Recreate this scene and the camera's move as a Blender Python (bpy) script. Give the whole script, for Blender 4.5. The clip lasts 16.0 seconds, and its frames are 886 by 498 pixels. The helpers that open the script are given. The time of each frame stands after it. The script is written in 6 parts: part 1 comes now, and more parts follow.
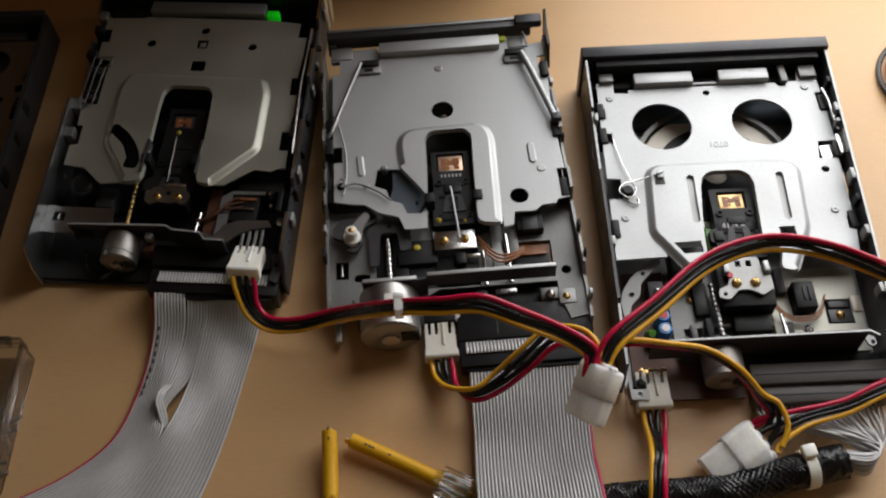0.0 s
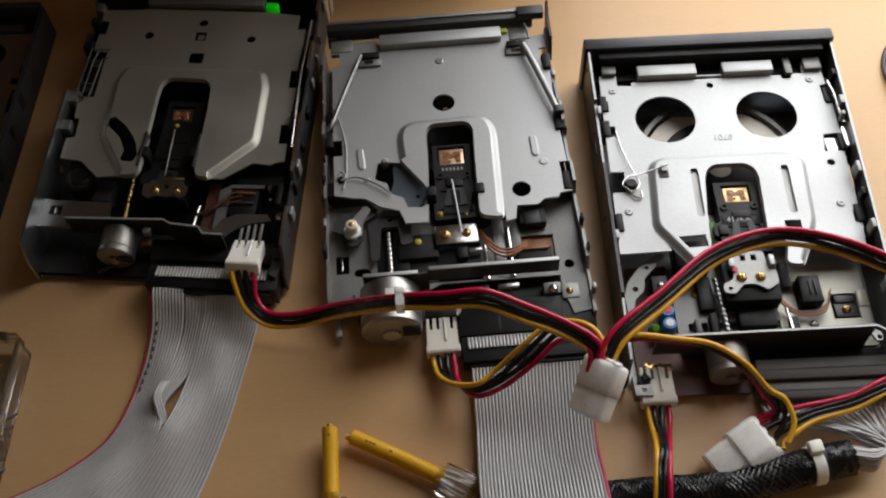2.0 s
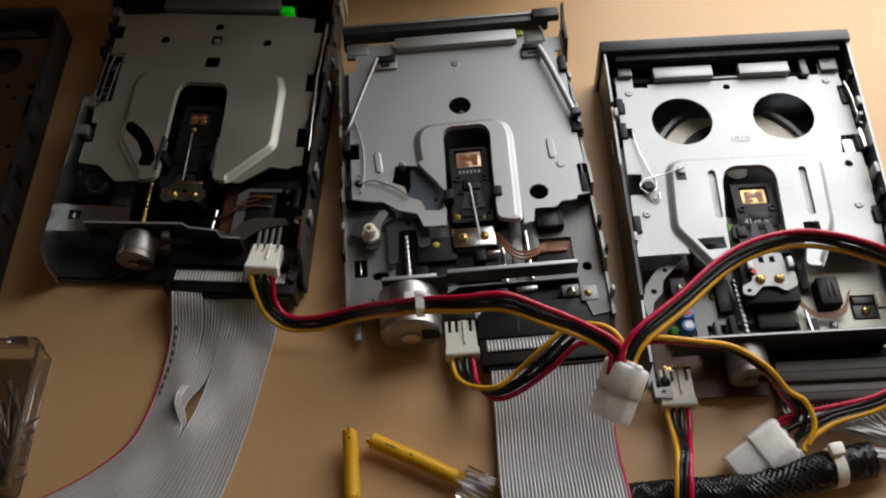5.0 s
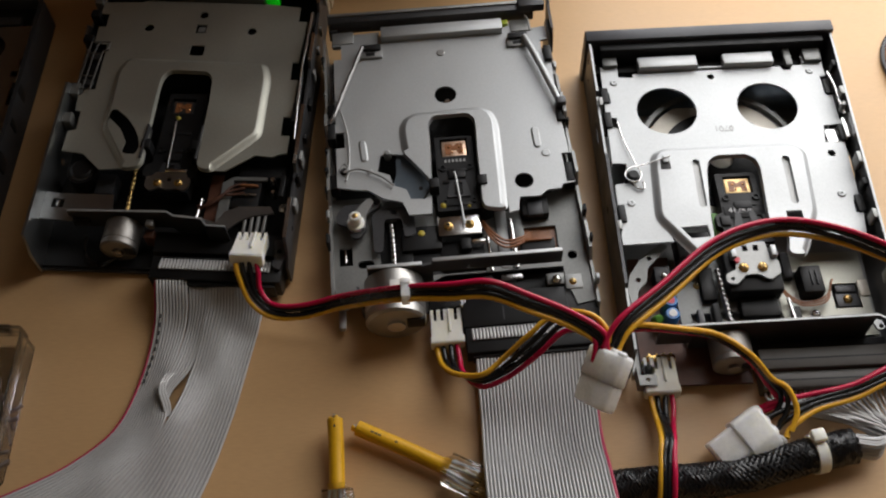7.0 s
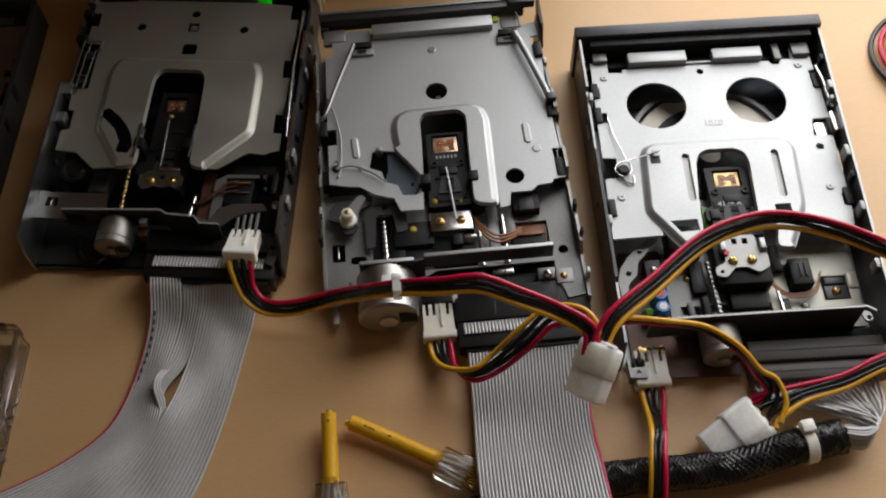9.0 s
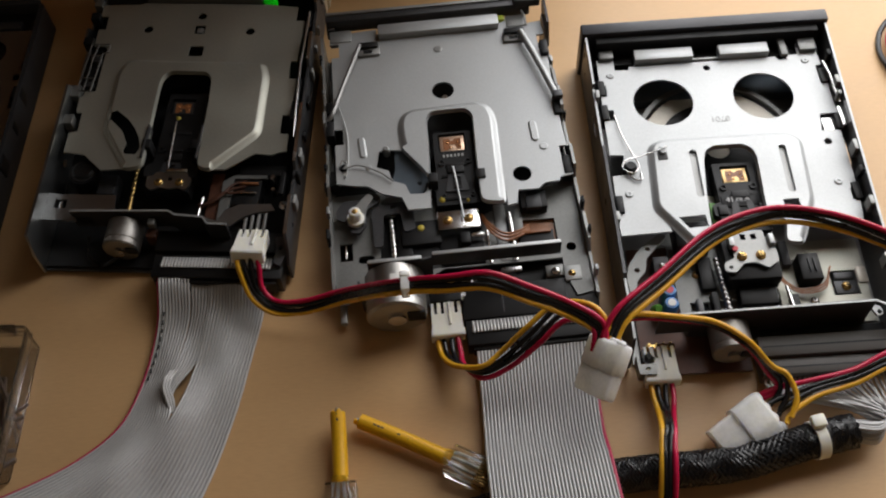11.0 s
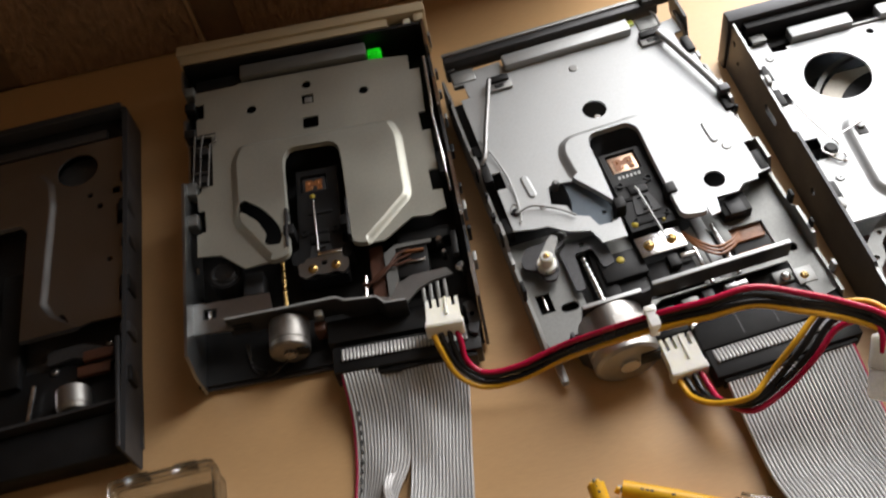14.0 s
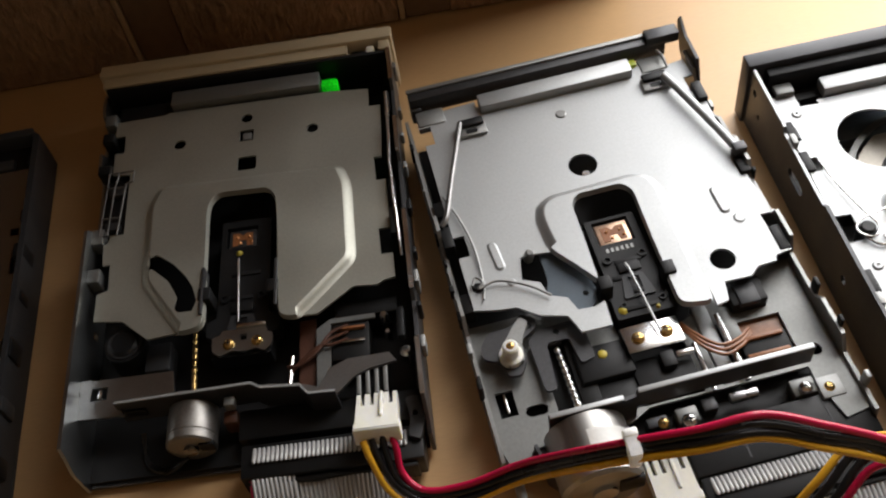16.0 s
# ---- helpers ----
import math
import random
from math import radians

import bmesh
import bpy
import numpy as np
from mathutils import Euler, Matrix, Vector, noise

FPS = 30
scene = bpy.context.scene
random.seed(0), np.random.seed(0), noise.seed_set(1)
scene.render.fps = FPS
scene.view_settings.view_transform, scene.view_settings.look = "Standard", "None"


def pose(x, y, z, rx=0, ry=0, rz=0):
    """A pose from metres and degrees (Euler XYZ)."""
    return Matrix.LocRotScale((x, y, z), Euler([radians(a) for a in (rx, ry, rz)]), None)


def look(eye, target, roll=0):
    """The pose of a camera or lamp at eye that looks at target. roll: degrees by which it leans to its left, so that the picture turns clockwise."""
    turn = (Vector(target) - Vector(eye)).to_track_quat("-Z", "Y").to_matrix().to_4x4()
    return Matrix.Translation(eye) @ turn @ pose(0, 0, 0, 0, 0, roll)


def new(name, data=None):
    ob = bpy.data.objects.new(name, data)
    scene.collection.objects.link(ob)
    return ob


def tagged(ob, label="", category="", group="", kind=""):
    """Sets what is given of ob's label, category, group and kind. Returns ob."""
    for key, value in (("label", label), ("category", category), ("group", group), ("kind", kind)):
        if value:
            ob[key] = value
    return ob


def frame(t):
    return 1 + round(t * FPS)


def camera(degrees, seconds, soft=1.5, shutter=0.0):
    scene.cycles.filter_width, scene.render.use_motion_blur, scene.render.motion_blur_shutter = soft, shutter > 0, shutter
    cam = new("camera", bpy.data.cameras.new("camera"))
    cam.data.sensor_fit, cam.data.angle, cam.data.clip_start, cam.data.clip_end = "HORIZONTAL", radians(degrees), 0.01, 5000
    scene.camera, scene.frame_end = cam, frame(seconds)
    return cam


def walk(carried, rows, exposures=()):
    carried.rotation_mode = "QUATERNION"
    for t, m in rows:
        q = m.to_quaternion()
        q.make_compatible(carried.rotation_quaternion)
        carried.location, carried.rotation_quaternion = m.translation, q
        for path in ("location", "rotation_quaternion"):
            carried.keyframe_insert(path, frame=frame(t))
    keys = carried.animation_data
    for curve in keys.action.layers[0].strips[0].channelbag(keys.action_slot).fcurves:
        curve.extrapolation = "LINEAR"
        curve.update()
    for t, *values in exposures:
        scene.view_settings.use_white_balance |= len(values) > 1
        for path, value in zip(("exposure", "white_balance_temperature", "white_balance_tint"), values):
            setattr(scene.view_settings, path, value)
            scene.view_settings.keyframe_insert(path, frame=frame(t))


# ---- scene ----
cam = camera(47.8, 16.0, soft=2.1, shutter=0.8)
PATH = [
    (0, (0.00113, -0.19168, 0.33796), (-0.00470, 0.02676, 0.00292), -3.55),
    (0.5, (0.00202, -0.19078, 0.33514), (-0.00431, 0.02613, -0.00088), -3.71),
    (1, (0.00089, -0.18874, 0.33245), (-0.00561, 0.02762, -0.00392), -3.81),
    (1.5, (-0.00008, -0.18891, 0.33286), (-0.00584, 0.02742, -0.00354), -3.61),
    (2, (-0.00035, -0.18971, 0.33390), (-0.00538, 0.02729, -0.00208), -3.41),
    (2.5, (0.00061, -0.18850, 0.33538), (-0.00428, 0.02795, -0.00097), -3.41),
    (3, (0.00008, -0.19039, 0.33581), (-0.00525, 0.02608, -0.00052), -3.68),
    (3.5, (0.00021, -0.19033, 0.33513), (-0.00625, 0.02666, -0.00084), -4.10),
    (4, (-0.00334, -0.18887, 0.33527), (-0.01055, 0.02901, -0.00011), -4.18),
    (6.5, (-0.00562, -0.18880, 0.33454), (-0.01018, 0.02626, -0.00269), -3.41),
    (7, (-0.00531, -0.19094, 0.33419), (-0.00662, 0.02403, -0.00313), -2.76),
    (7.5, (-0.00160, -0.19363, 0.33410), (-0.00203, 0.02195, -0.00283), -2.86),
    (8, (-0.00081, -0.19530, 0.33397), (0.00042, 0.01956, -0.00342), -2.63),
    (8.5, (-0.00291, -0.19300, 0.33602), (-0.00253, 0.02094, -0.00197), -2.77),
    (11, (-0.00293, -0.19537, 0.33439), (-0.00667, 0.02073, -0.00219), -4.26),
    (11.5, (-0.01237, -0.19444, 0.33301), (-0.01662, 0.02020, -0.00450), -4.55),
    (12, (-0.02774, -0.19531, 0.33333), (-0.03215, 0.01781, -0.00514), -5.53),
    (12.5, (-0.04291, -0.19246, 0.33157), (-0.04598, 0.02045, -0.00705), -8.68),
    (13, (-0.06069, -0.18419, 0.32102), (-0.06164, 0.03579, -0.01306), -10.82),
    (13.5, (-0.07185, -0.16978, 0.30897), (-0.07274, 0.06072, -0.01794), -13.10),
    (14, (-0.08089, -0.16517, 0.30095), (-0.07132, 0.07059, -0.02204), -12.86),
    (14.5, (-0.07738, -0.14936, 0.29416), (-0.06424, 0.09136, -0.02503), -12.94),
    (15, (-0.06508, -0.13546, 0.27946), (-0.04736, 0.10739, -0.03789), -10.16),
    (15.5, (-0.05467, -0.12303, 0.26411), (-0.04570, 0.12091, -0.05277), -11.13),
    (16, (-0.05577, -0.11890, 0.25706), (-0.05044, 0.12528, -0.05971), -10.98),
]
walk(cam, [(t, look(eye, target, roll)) for t, eye, target, roll in PATH],
     [(0.0, 0.02), (11.5, 0.02), (12.5, 0.15), (13.2, 0.6), (14.0, 0.93), (15.0, 0.84), (16.0, 0.68)])

# ---- light: daylight through the window beside the panelled wall ----
world = bpy.data.worlds.new("sky")
scene.world = world
world.use_nodes = True
sky = world.node_tree.nodes.new("ShaderNodeTexSky")
sky.sky_type, sky.sun_disc, sky.sun_elevation, sky.sun_rotation = "NISHITA", False, radians(35), radians(40)
back = world.node_tree.nodes["Background"]
back.inputs["Strength"].default_value = 0.08
world.node_tree.links.new(sky.outputs["Color"], back.inputs["Color"])

WIN_X0, WIN_X1, WIN_Z0, WIN_Z1, WALL_Y = 0.07, 0.82, 0.03, 0.72, 0.20
win_light = bpy.data.lights.new("window_light", "AREA")
win_light.shape, win_light.size, win_light.size_y = "RECTANGLE", WIN_X1 - WIN_X0, WIN_Z1 - WIN_Z0
win_light.energy, win_light.color = 6.4, (1.0, 0.98, 0.965)
win_lamp = new("window_light", win_light)
win_lamp.matrix_world = look(((WIN_X0 + WIN_X1) / 2, WALL_Y + 0.03, (WIN_Z0 + WIN_Z1) / 2), ((WIN_X0 + WIN_X1) / 2 - 0.0, -1.0, (WIN_Z0 + WIN_Z1) / 2))

# ---- materials ----
MATS = {}


def mat(name, color, rough=0.5, metal=0.0, var=0.12, scale=60.0, fine=900.0, bump=0.0, stretch=(1, 1, 1), rvar=0.1, spec=0.5, trans=0.0, ior=1.45, emit=0.0, coat=0.0, island=0.0):
    """A procedural material: colour varied at two scales, with fine relief; sizes per metre."""
    m = bpy.data.materials.new(name)
    m.use_nodes = True
    nt = m.node_tree
    p = nt.nodes["Principled BSDF"]
    p.inputs["Metallic"].default_value = metal
    p.inputs["Specular IOR Level"].default_value = spec
    p.inputs["IOR"].default_value = ior
    p.inputs["Transmission Weight"].default_value = trans
    p.inputs["Coat Weight"].default_value = coat
    co = nt.nodes.new("ShaderNodeTexCoord")
    mp = nt.nodes.new("ShaderNodeMapping")
    mp.inputs["Scale"].default_value = stretch
    nt.links.new(co.outputs["Object"], mp.inputs["Vector"])
    big = nt.nodes.new("ShaderNodeTexNoise")
    big.inputs["Scale"].default_value, big.inputs["Detail"].default_value = scale, 4
    small = nt.nodes.new("ShaderNodeTexNoise")
    small.inputs["Scale"].default_value, small.inputs["Detail"].default_value = fine, 3
    for n in (big, small):
        nt.links.new(mp.outputs["Vector"], n.inputs["Vector"])
    add = nt.nodes.new("ShaderNodeMath")
    add.operation = "ADD"
    nt.links.new(big.outputs["Fac"], add.inputs[0])
    nt.links.new(small.outputs["Fac"], add.inputs[1])
    ramp = nt.nodes.new("ShaderNodeMapRange")
    ramp.inputs["From Min"].default_value, ramp.inputs["From Max"].default_value = 0.6, 1.4
    ramp.inputs["To Min"].default_value, ramp.inputs["To Max"].default_value = 1 - var, 1 + var
    nt.links.new(add.outputs[0], ramp.inputs["Value"])
    mul = nt.nodes.new("ShaderNodeVectorMath")
    mul.operation = "SCALE"
    mul.inputs[0].default_value = color
    nt.links.new(ramp.outputs[0], mul.inputs["Scale"])
    nt.links.new(mul.outputs[0], p.inputs["Base Color"])
    rr = nt.nodes.new("ShaderNodeMapRange")
    rr.inputs["From Min"].default_value, rr.inputs["From Max"].default_value = 0.3, 0.7
    rr.inputs["To Min"].default_value, rr.inputs["To Max"].default_value = max(0.02, rough - rvar), min(1, rough + rvar)
    nt.links.new(big.outputs["Fac"], rr.inputs["Value"])
    nt.links.new(rr.outputs[0], p.inputs["Roughness"])
    if bump:
        b = nt.nodes.new("ShaderNodeBump")
        b.inputs["Strength"].default_value, b.inputs["Distance"].default_value = 1.0, bump
        nt.links.new(add.outputs[0], b.inputs["Height"])
        nt.links.new(b.outputs["Normal"], p.inputs["Normal"])
    if emit:
        nt.links.new(mul.outputs[0], p.inputs["Emission Color"])
        p.inputs["Emission Strength"].default_value = emit
    MATS[name] = m
    return m


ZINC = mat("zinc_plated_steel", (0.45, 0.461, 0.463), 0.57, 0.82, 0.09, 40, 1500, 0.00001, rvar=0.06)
# Warm light reflected by the room is put into this zinc's colour.
ZINC_WARM = mat("warm_tinted_zinc_steel", (0.455, 0.452, 0.395), 0.54, 0.84, 0.09, 40, 1500, 0.00001, rvar=0.06)
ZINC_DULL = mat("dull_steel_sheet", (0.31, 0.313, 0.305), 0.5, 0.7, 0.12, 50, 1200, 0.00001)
STEEL = mat("bright_steel", (0.72, 0.72, 0.71), 0.22, 1.0, 0.06, 80, 2500, rvar=0.06)
MOTOR = mat("brushed_motor_can", (0.39, 0.38, 0.36), 0.42, 0.95, 0.16, 200, 3000, stretch=(1, 0.05, 1), rvar=0.08)
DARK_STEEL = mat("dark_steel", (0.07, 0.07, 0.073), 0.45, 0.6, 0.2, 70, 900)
BLACK = mat("black_plastic", (0.008, 0.008, 0.0085), 0.5, 0, 0.25, 90, 1600, 0.00002, spec=0.35)
BLACK_BEZEL = mat("black_bezel_plastic", (0.03, 0.03, 0.036), 0.42, 0, 0.12, 60, 4000, 0.00003)
GREY_PLASTIC = mat("dark_grey_plastic", (0.03, 0.031, 0.034), 0.5, 0, 0.12, 60, 3000, 0.00003)
BEIGE = mat("yellowed_beige_plastic", (0.50, 0.41, 0.27), 0.5, 0, 0.08, 40, 3000, 0.00003)
NYLON = mat("white_nylon", (0.80, 0.79, 0.72), 0.42, 0, 0.05, 60, 800)
NYLON.node_tree.nodes["Principled BSDF"].inputs["Subsurface Weight"].default_value = 0.6
NYLON.node_tree.nodes["Principled BSDF"].inputs["Subsurface Radius"].default_value = (0.003, 0.0028, 0.002)
NYLON_MILKY = mat("milky_nylon", (0.90, 0.91, 0.86), 0.3, 0, 0.09, 160, 900, 0.00003)
PAINT_DAB = mat("yellow_paint_dab", (0.5, 0.4, 0.05), 0.4)
for milky, depth in ((NYLON, 0.4), (NYLON_MILKY, 1.0)):
    milky.node_tree.nodes["Principled BSDF"].inputs["Subsurface Scale"].default_value = depth
NYLON_MILKY.node_tree.nodes["Principled BSDF"].inputs["Subsurface Weight"].default_value = 0.9
NYLON_MILKY.node_tree.nodes["Principled BSDF"].inputs["Subsurface Radius"].default_value = (0.007, 0.0068, 0.006)
WIRE_RED = mat("red_wire", (0.50, 0.009, 0.055), 0.24, 0, 0.1, 60, 900)
WIRE_BLACK = mat("black_wire", (0.010, 0.010, 0.011), 0.26, 0, 0.1, 60, 900)
WIRE_YELLOW = mat("amber_wire", (0.72, 0.38, 0.025), 0.26, 0, 0.1, 60, 900)
WIRE_GREEN = mat("green_wire", (0.02, 0.18, 0.05), 0.4, 0, 0.1, 60, 900)
WIRE_PURPLE = mat("purple_wire", (0.10, 0.02, 0.22), 0.4, 0, 0.1, 60, 900)
RIBBON = mat("grey_ribbon_vinyl", (0.47, 0.468, 0.465), 0.2, 0, 0.08, 30, 500, spec=0.9, rvar=0.04)
RIBBON_RED = mat("red_ribbon_edge", (0.42, 0.02, 0.07), 0.42, 0, 0.06, 30, 500)
COPPER = mat("copper_foil", (0.72, 0.36, 0.16), 0.3, 0.9, 0.25, 400, 2000)
HEAD_GOLD = mat("pale_copper_head", (0.72, 0.50, 0.36), 0.36, 0.7, 0.3, 500, 2500)
HEAD_BRASS = mat("golden_ferrite_head", (0.74, 0.52, 0.25), 0.34, 0.7, 0.3, 500, 2500)
BRASS = mat("brass_screw", (0.70, 0.46, 0.16), 0.28, 1.0, 0.12, 300, 2000)
GOLD_WORM = mat("gold_leadscrew", (0.62, 0.42, 0.16), 0.3, 1.0, 0.15, 300, 2000)
FLEX = mat("brown_flex_circuit", (0.28, 0.11, 0.042), 0.35, 0, 0.3, 120, 900)
PCB = mat("brown_circuit_board", (0.085, 0.034, 0.02), 0.5, 0, 0.2, 100, 900)
YELLOW = mat("yellow_cable_jacket", (0.78, 0.42, 0.01), 0.42, 0, 0.1, 70, 900, 0.00004)
CLEAR = mat("clear_plastic", (0.96, 0.96, 0.95), 0.06, 0, 0.01, 40, 400, trans=1.0, ior=1.49, rvar=0.03)
LEVER = mat("blue_grey_lever", (0.10, 0.125, 0.15), 0.4, 0.3, 0.1, 60, 900)
LED_GREEN = mat("lit_green_led", (0.008, 0.75, 0.012), 0.2, 0, 0.75, 420, 1500, emit=0.2)
CAP_BLUE = mat("blue_capacitor_sleeve", (0.06, 0.22, 0.55), 0.35, 0, 0.1, 100, 900)
CAP_RED = mat("red_mark", (0.5, 0.03, 0.05), 0.4)
CAP_GREEN = mat("green_component", (0.10, 0.28, 0.04), 0.4)
PRINT_WHITE = mat("white_print", (0.55, 0.55, 0.55), 0.6)
PRINT_DARK = mat("dark_print", (0.05, 0.05, 0.05), 0.6)
ROTOR = mat("pale_rotor", (0.62, 0.58, 0.50), 0.45, 0.2, 0.1, 60, 900)
DECK = mat("dull_deck_steel", (0.20, 0.203, 0.196), 0.5, 0.6, 0.14, 60, 1200, 0.00001)
# Smooth darker steel: the weaker light on the left is put into it.
SHADE_STEEL = mat("smooth_shade_dark_steel", (0.38, 0.39, 0.39), 0.34, 1.0, 0.1, 40, 1500, 0.00001, rvar=0.05)
PIN_BRONZE = mat("dull_bent_pin_steel", (0.30, 0.245, 0.215), 0.34, 0.95, 0.2, 200, 1500)
PIN_STEEL = mat("dull_screw_steel", (0.34, 0.33, 0.33), 0.32, 1.0, 0.15, 200, 1500)
SPRING = mat("dark_spring_steel", (0.22, 0.215, 0.21), 0.38, 0.8, 0.15, 200, 1500)
MOTOR_DULL = mat("dull_motor_can", (0.30, 0.285, 0.265), 0.48, 0.9, 0.2, 120, 1500, 0.00002)
DESK = mat("beige_laminate", (0.58, 0.365, 0.178), 0.42, 0, 0.07, 9, 260, 0.00002, stretch=(1, 6, 1), rvar=0.06)
PLASTER = mat("warm_plaster", (0.68, 0.57, 0.43), 0.8, 0, 0.05, 4, 90, 0.0004)
FLOORWOOD = mat("room_floor", (0.22, 0.14, 0.08), 0.5, 0, 0.15, 6, 60, stretch=(1, 8, 1))
PANEL = mat("dark_embossed_panel", (0.34, 0.215, 0.13), 0.42, 0, 0.38, 26, 300, 0.0035, stretch=(1.2, 1, 0.5))
PANEL_PLAIN = mat("dark_plain_strip", (0.20, 0.125, 0.074), 0.5, 0, 0.12, 20, 300, 0.0002)
SEAM = mat("pale_seam_strip", (0.45, 0.32, 0.2), 0.5, 0, 0.1, 30, 300)
BRAID = mat("black_braid_fibre", (0.006, 0.006, 0.007), 0.34, 0, 0.25, 200, 1500)

# ---- mesh helpers (millimetres) ----


def box(bm, x0, y0, z0, x1, y1, z1, bev=0.0, seg=2):
    v = [bm.verts.new((x, y, z)) for z in (z0, z1) for x, y in ((x0, y0), (x1, y0), (x1, y1), (x0, y1))]
    fs = [bm.faces.new([v[i] for i in q]) for q in ((3, 2, 1, 0), (4, 5, 6, 7), (0, 1, 5, 4), (1, 2, 6, 5), (2, 3, 7, 6), (3, 0, 4, 7))]
    if bev:
        es = list({e for f in fs for e in f.edges})
        bmesh.ops.bevel(bm, geom=es, offset=bev, segments=seg, affect="EDGES", profile=0.5)
    return bm


def fillet(poly, r, n=3):
    """The polygon with its corners rounded."""
    out = []
    for i, p in enumerate(poly):
        p = Vector(p)
        a, b = Vector(poly[i - 1]) - p, Vector(poly[(i + 1) % len(poly)]) - p
        q = min(r, a.length * 0.45, b.length * 0.45)
        s, e = p + a.normalized() * q, p + b.normalized() * q
        for k in range(n + 1):
            t = k / n
            out.append(tuple(s * (1 - t) ** 2 + p * 2 * t * (1 - t) + e * t * t))
    return out


def ring(x, y, r, n=24):
    return [(x + r * math.cos(2 * math.pi * k / n), y + r * math.sin(2 * math.pi * k / n)) for k in range(n)]


def rect(x0, y0, x1, y1, r=0.0):
    p = [(x0, y0), (x1, y0), (x1, y1), (x0, y1)]
    return fillet(p, r) if r else p


def capsule(x0, y0, x1, y1, r, n=6):
    a = math.atan2(y1 - y0, x1 - x0)
    return [(x1 + r * math.cos(a - math.pi / 2 + math.pi * k / n), y1 + r * math.sin(a - math.pi / 2 + math.pi * k / n)) for k in range(n + 1)] + [
        (x0 + r * math.cos(a + math.pi / 2 + math.pi * k / n), y0 + r * math.sin(a + math.pi / 2 + math.pi * k / n)) for k in range(n + 1)]


def plate(bm, outer, holes=(), z0=0.0, z1=1.0):
    """A flat sheet with holes between two heights."""
    tops, edges = [], []
    for loop in (outer, *holes):
        vs = [bm.verts.new((p[0], p[1], z1)) for p in loop]
        edges += [bm.edges.new((vs[i - 1], vs[i])) for i in range(len(vs))]
        tops.append(vs)
    got = bmesh.ops.triangle_fill(bm, use_beauty=True, use_dissolve=False, edges=edges)
    faces = [f for f in got["geom"] if isinstance(f, bmesh.types.BMFace)]
    low = {v: bm.verts.new((v.co.x, v.co.y, z0)) for vs in tops for v in vs}
    made = list(faces)
    for f in faces:
        made.append(bm.faces.new([low[v] for v in reversed(f.verts)]))
    for vs in tops:
        for i in range(len(vs)):
            made.append(bm.faces.new((vs[i - 1], vs[i], low[vs[i]], low[vs[i - 1]])))
    bmesh.ops.recalc_face_normals(bm, faces=made)
    return bm


def inset_poly(poly, d):
    """The polygon moved inwards by d (a number, or one for each corner)."""
    area = sum(poly[i - 1][0] * poly[i][1] - poly[i][0] * poly[i - 1][1] for i in range(len(poly)))
    sign = 1 if area > 0 else -1
    out = []
    for i, p in enumerate(poly):
        p = Vector(p)
        a, b = (p - Vector(poly[i - 1])).normalized(), (Vector(poly[(i + 1) % len(poly)]) - p).normalized()
        na, nb = Vector((-a.y, a.x)) * sign, Vector((-b.y, b.x)) * sign
        m = (na + nb)
        m = m / max(0.35, m.length_squared / 2)
        k = d[i] if isinstance(d, (list, tuple)) else d
        out.append(tuple(p + m * k))
    return out


def raised(bm, outer, d, z0, h, holes=(), t=0.9):
    """An embossed field: rounded flanks from z0 up to a flat top with holes."""
    levels = [(0.0, 0.0), (0.22, 0.10), (0.5, 0.5), (0.78, 0.9), (1.0, 1.0)]
    loops = []
    for u, w in levels:
        loops.append([bm.verts.new((p[0], p[1], z0 + h * w)) for p in inset_poly(outer, [k * u for k in d] if isinstance(d, list) else d * u)])
    n = len(outer)
    made = []
    for a, b in zip(loops, loops[1:]):
        for i in range(n):
            made.append(bm.faces.new((a[i - 1], a[i], b[i], b[i - 1])))
    bmesh.ops.recalc_face_normals(bm, faces=made)
    for f in made:
        if f.normal.z < 0:
            f.normal_flip()
    plate(bm, inset_poly(outer, d), holes, z0 + h - t, z0 + h + 0.001)


def cyl(bm, a, b, r, n=20, r2=None):
    a, b = Vector(a), Vector(b)
    q = (b - a).to_track_quat("Z", "Y")
    r2 = r if r2 is None else r2
    rings = [[bm.verts.new(c + q @ Vector((k * math.cos(2 * math.pi * i / n), k * math.sin(2 * math.pi * i / n), 0))) for i in range(n)] for c, k in ((a, r), (b, r2))]
    for i in range(n):
        bm.faces.new((rings[0][i - 1], rings[0][i], rings[1][i], rings[1][i - 1]))
    bm.faces.new(list(reversed(rings[0])))
    bm.faces.new(rings[1])
    return bm


def lathe(bm, a, b, profile, n=24):
    """Rings of (part of the way from a to b, radius), closed at the ends."""
    a, b = Vector(a), Vector(b)
    q = (b - a).to_track_quat("Z", "Y")
    rings = [[bm.verts.new(a.lerp(b, u) + q @ Vector((k * math.cos(2 * math.pi * i / n), k * math.sin(2 * math.pi * i / n), 0))) for i in range(n)] for u, k in profile]
    for s, e in zip(rings, rings[1:]):
        for i in range(n):
            bm.faces.new((s[i - 1], s[i], e[i], e[i - 1]))
    bm.faces.new(list(reversed(rings[0])))
    bm.faces.new(rings[-1])
    return bm


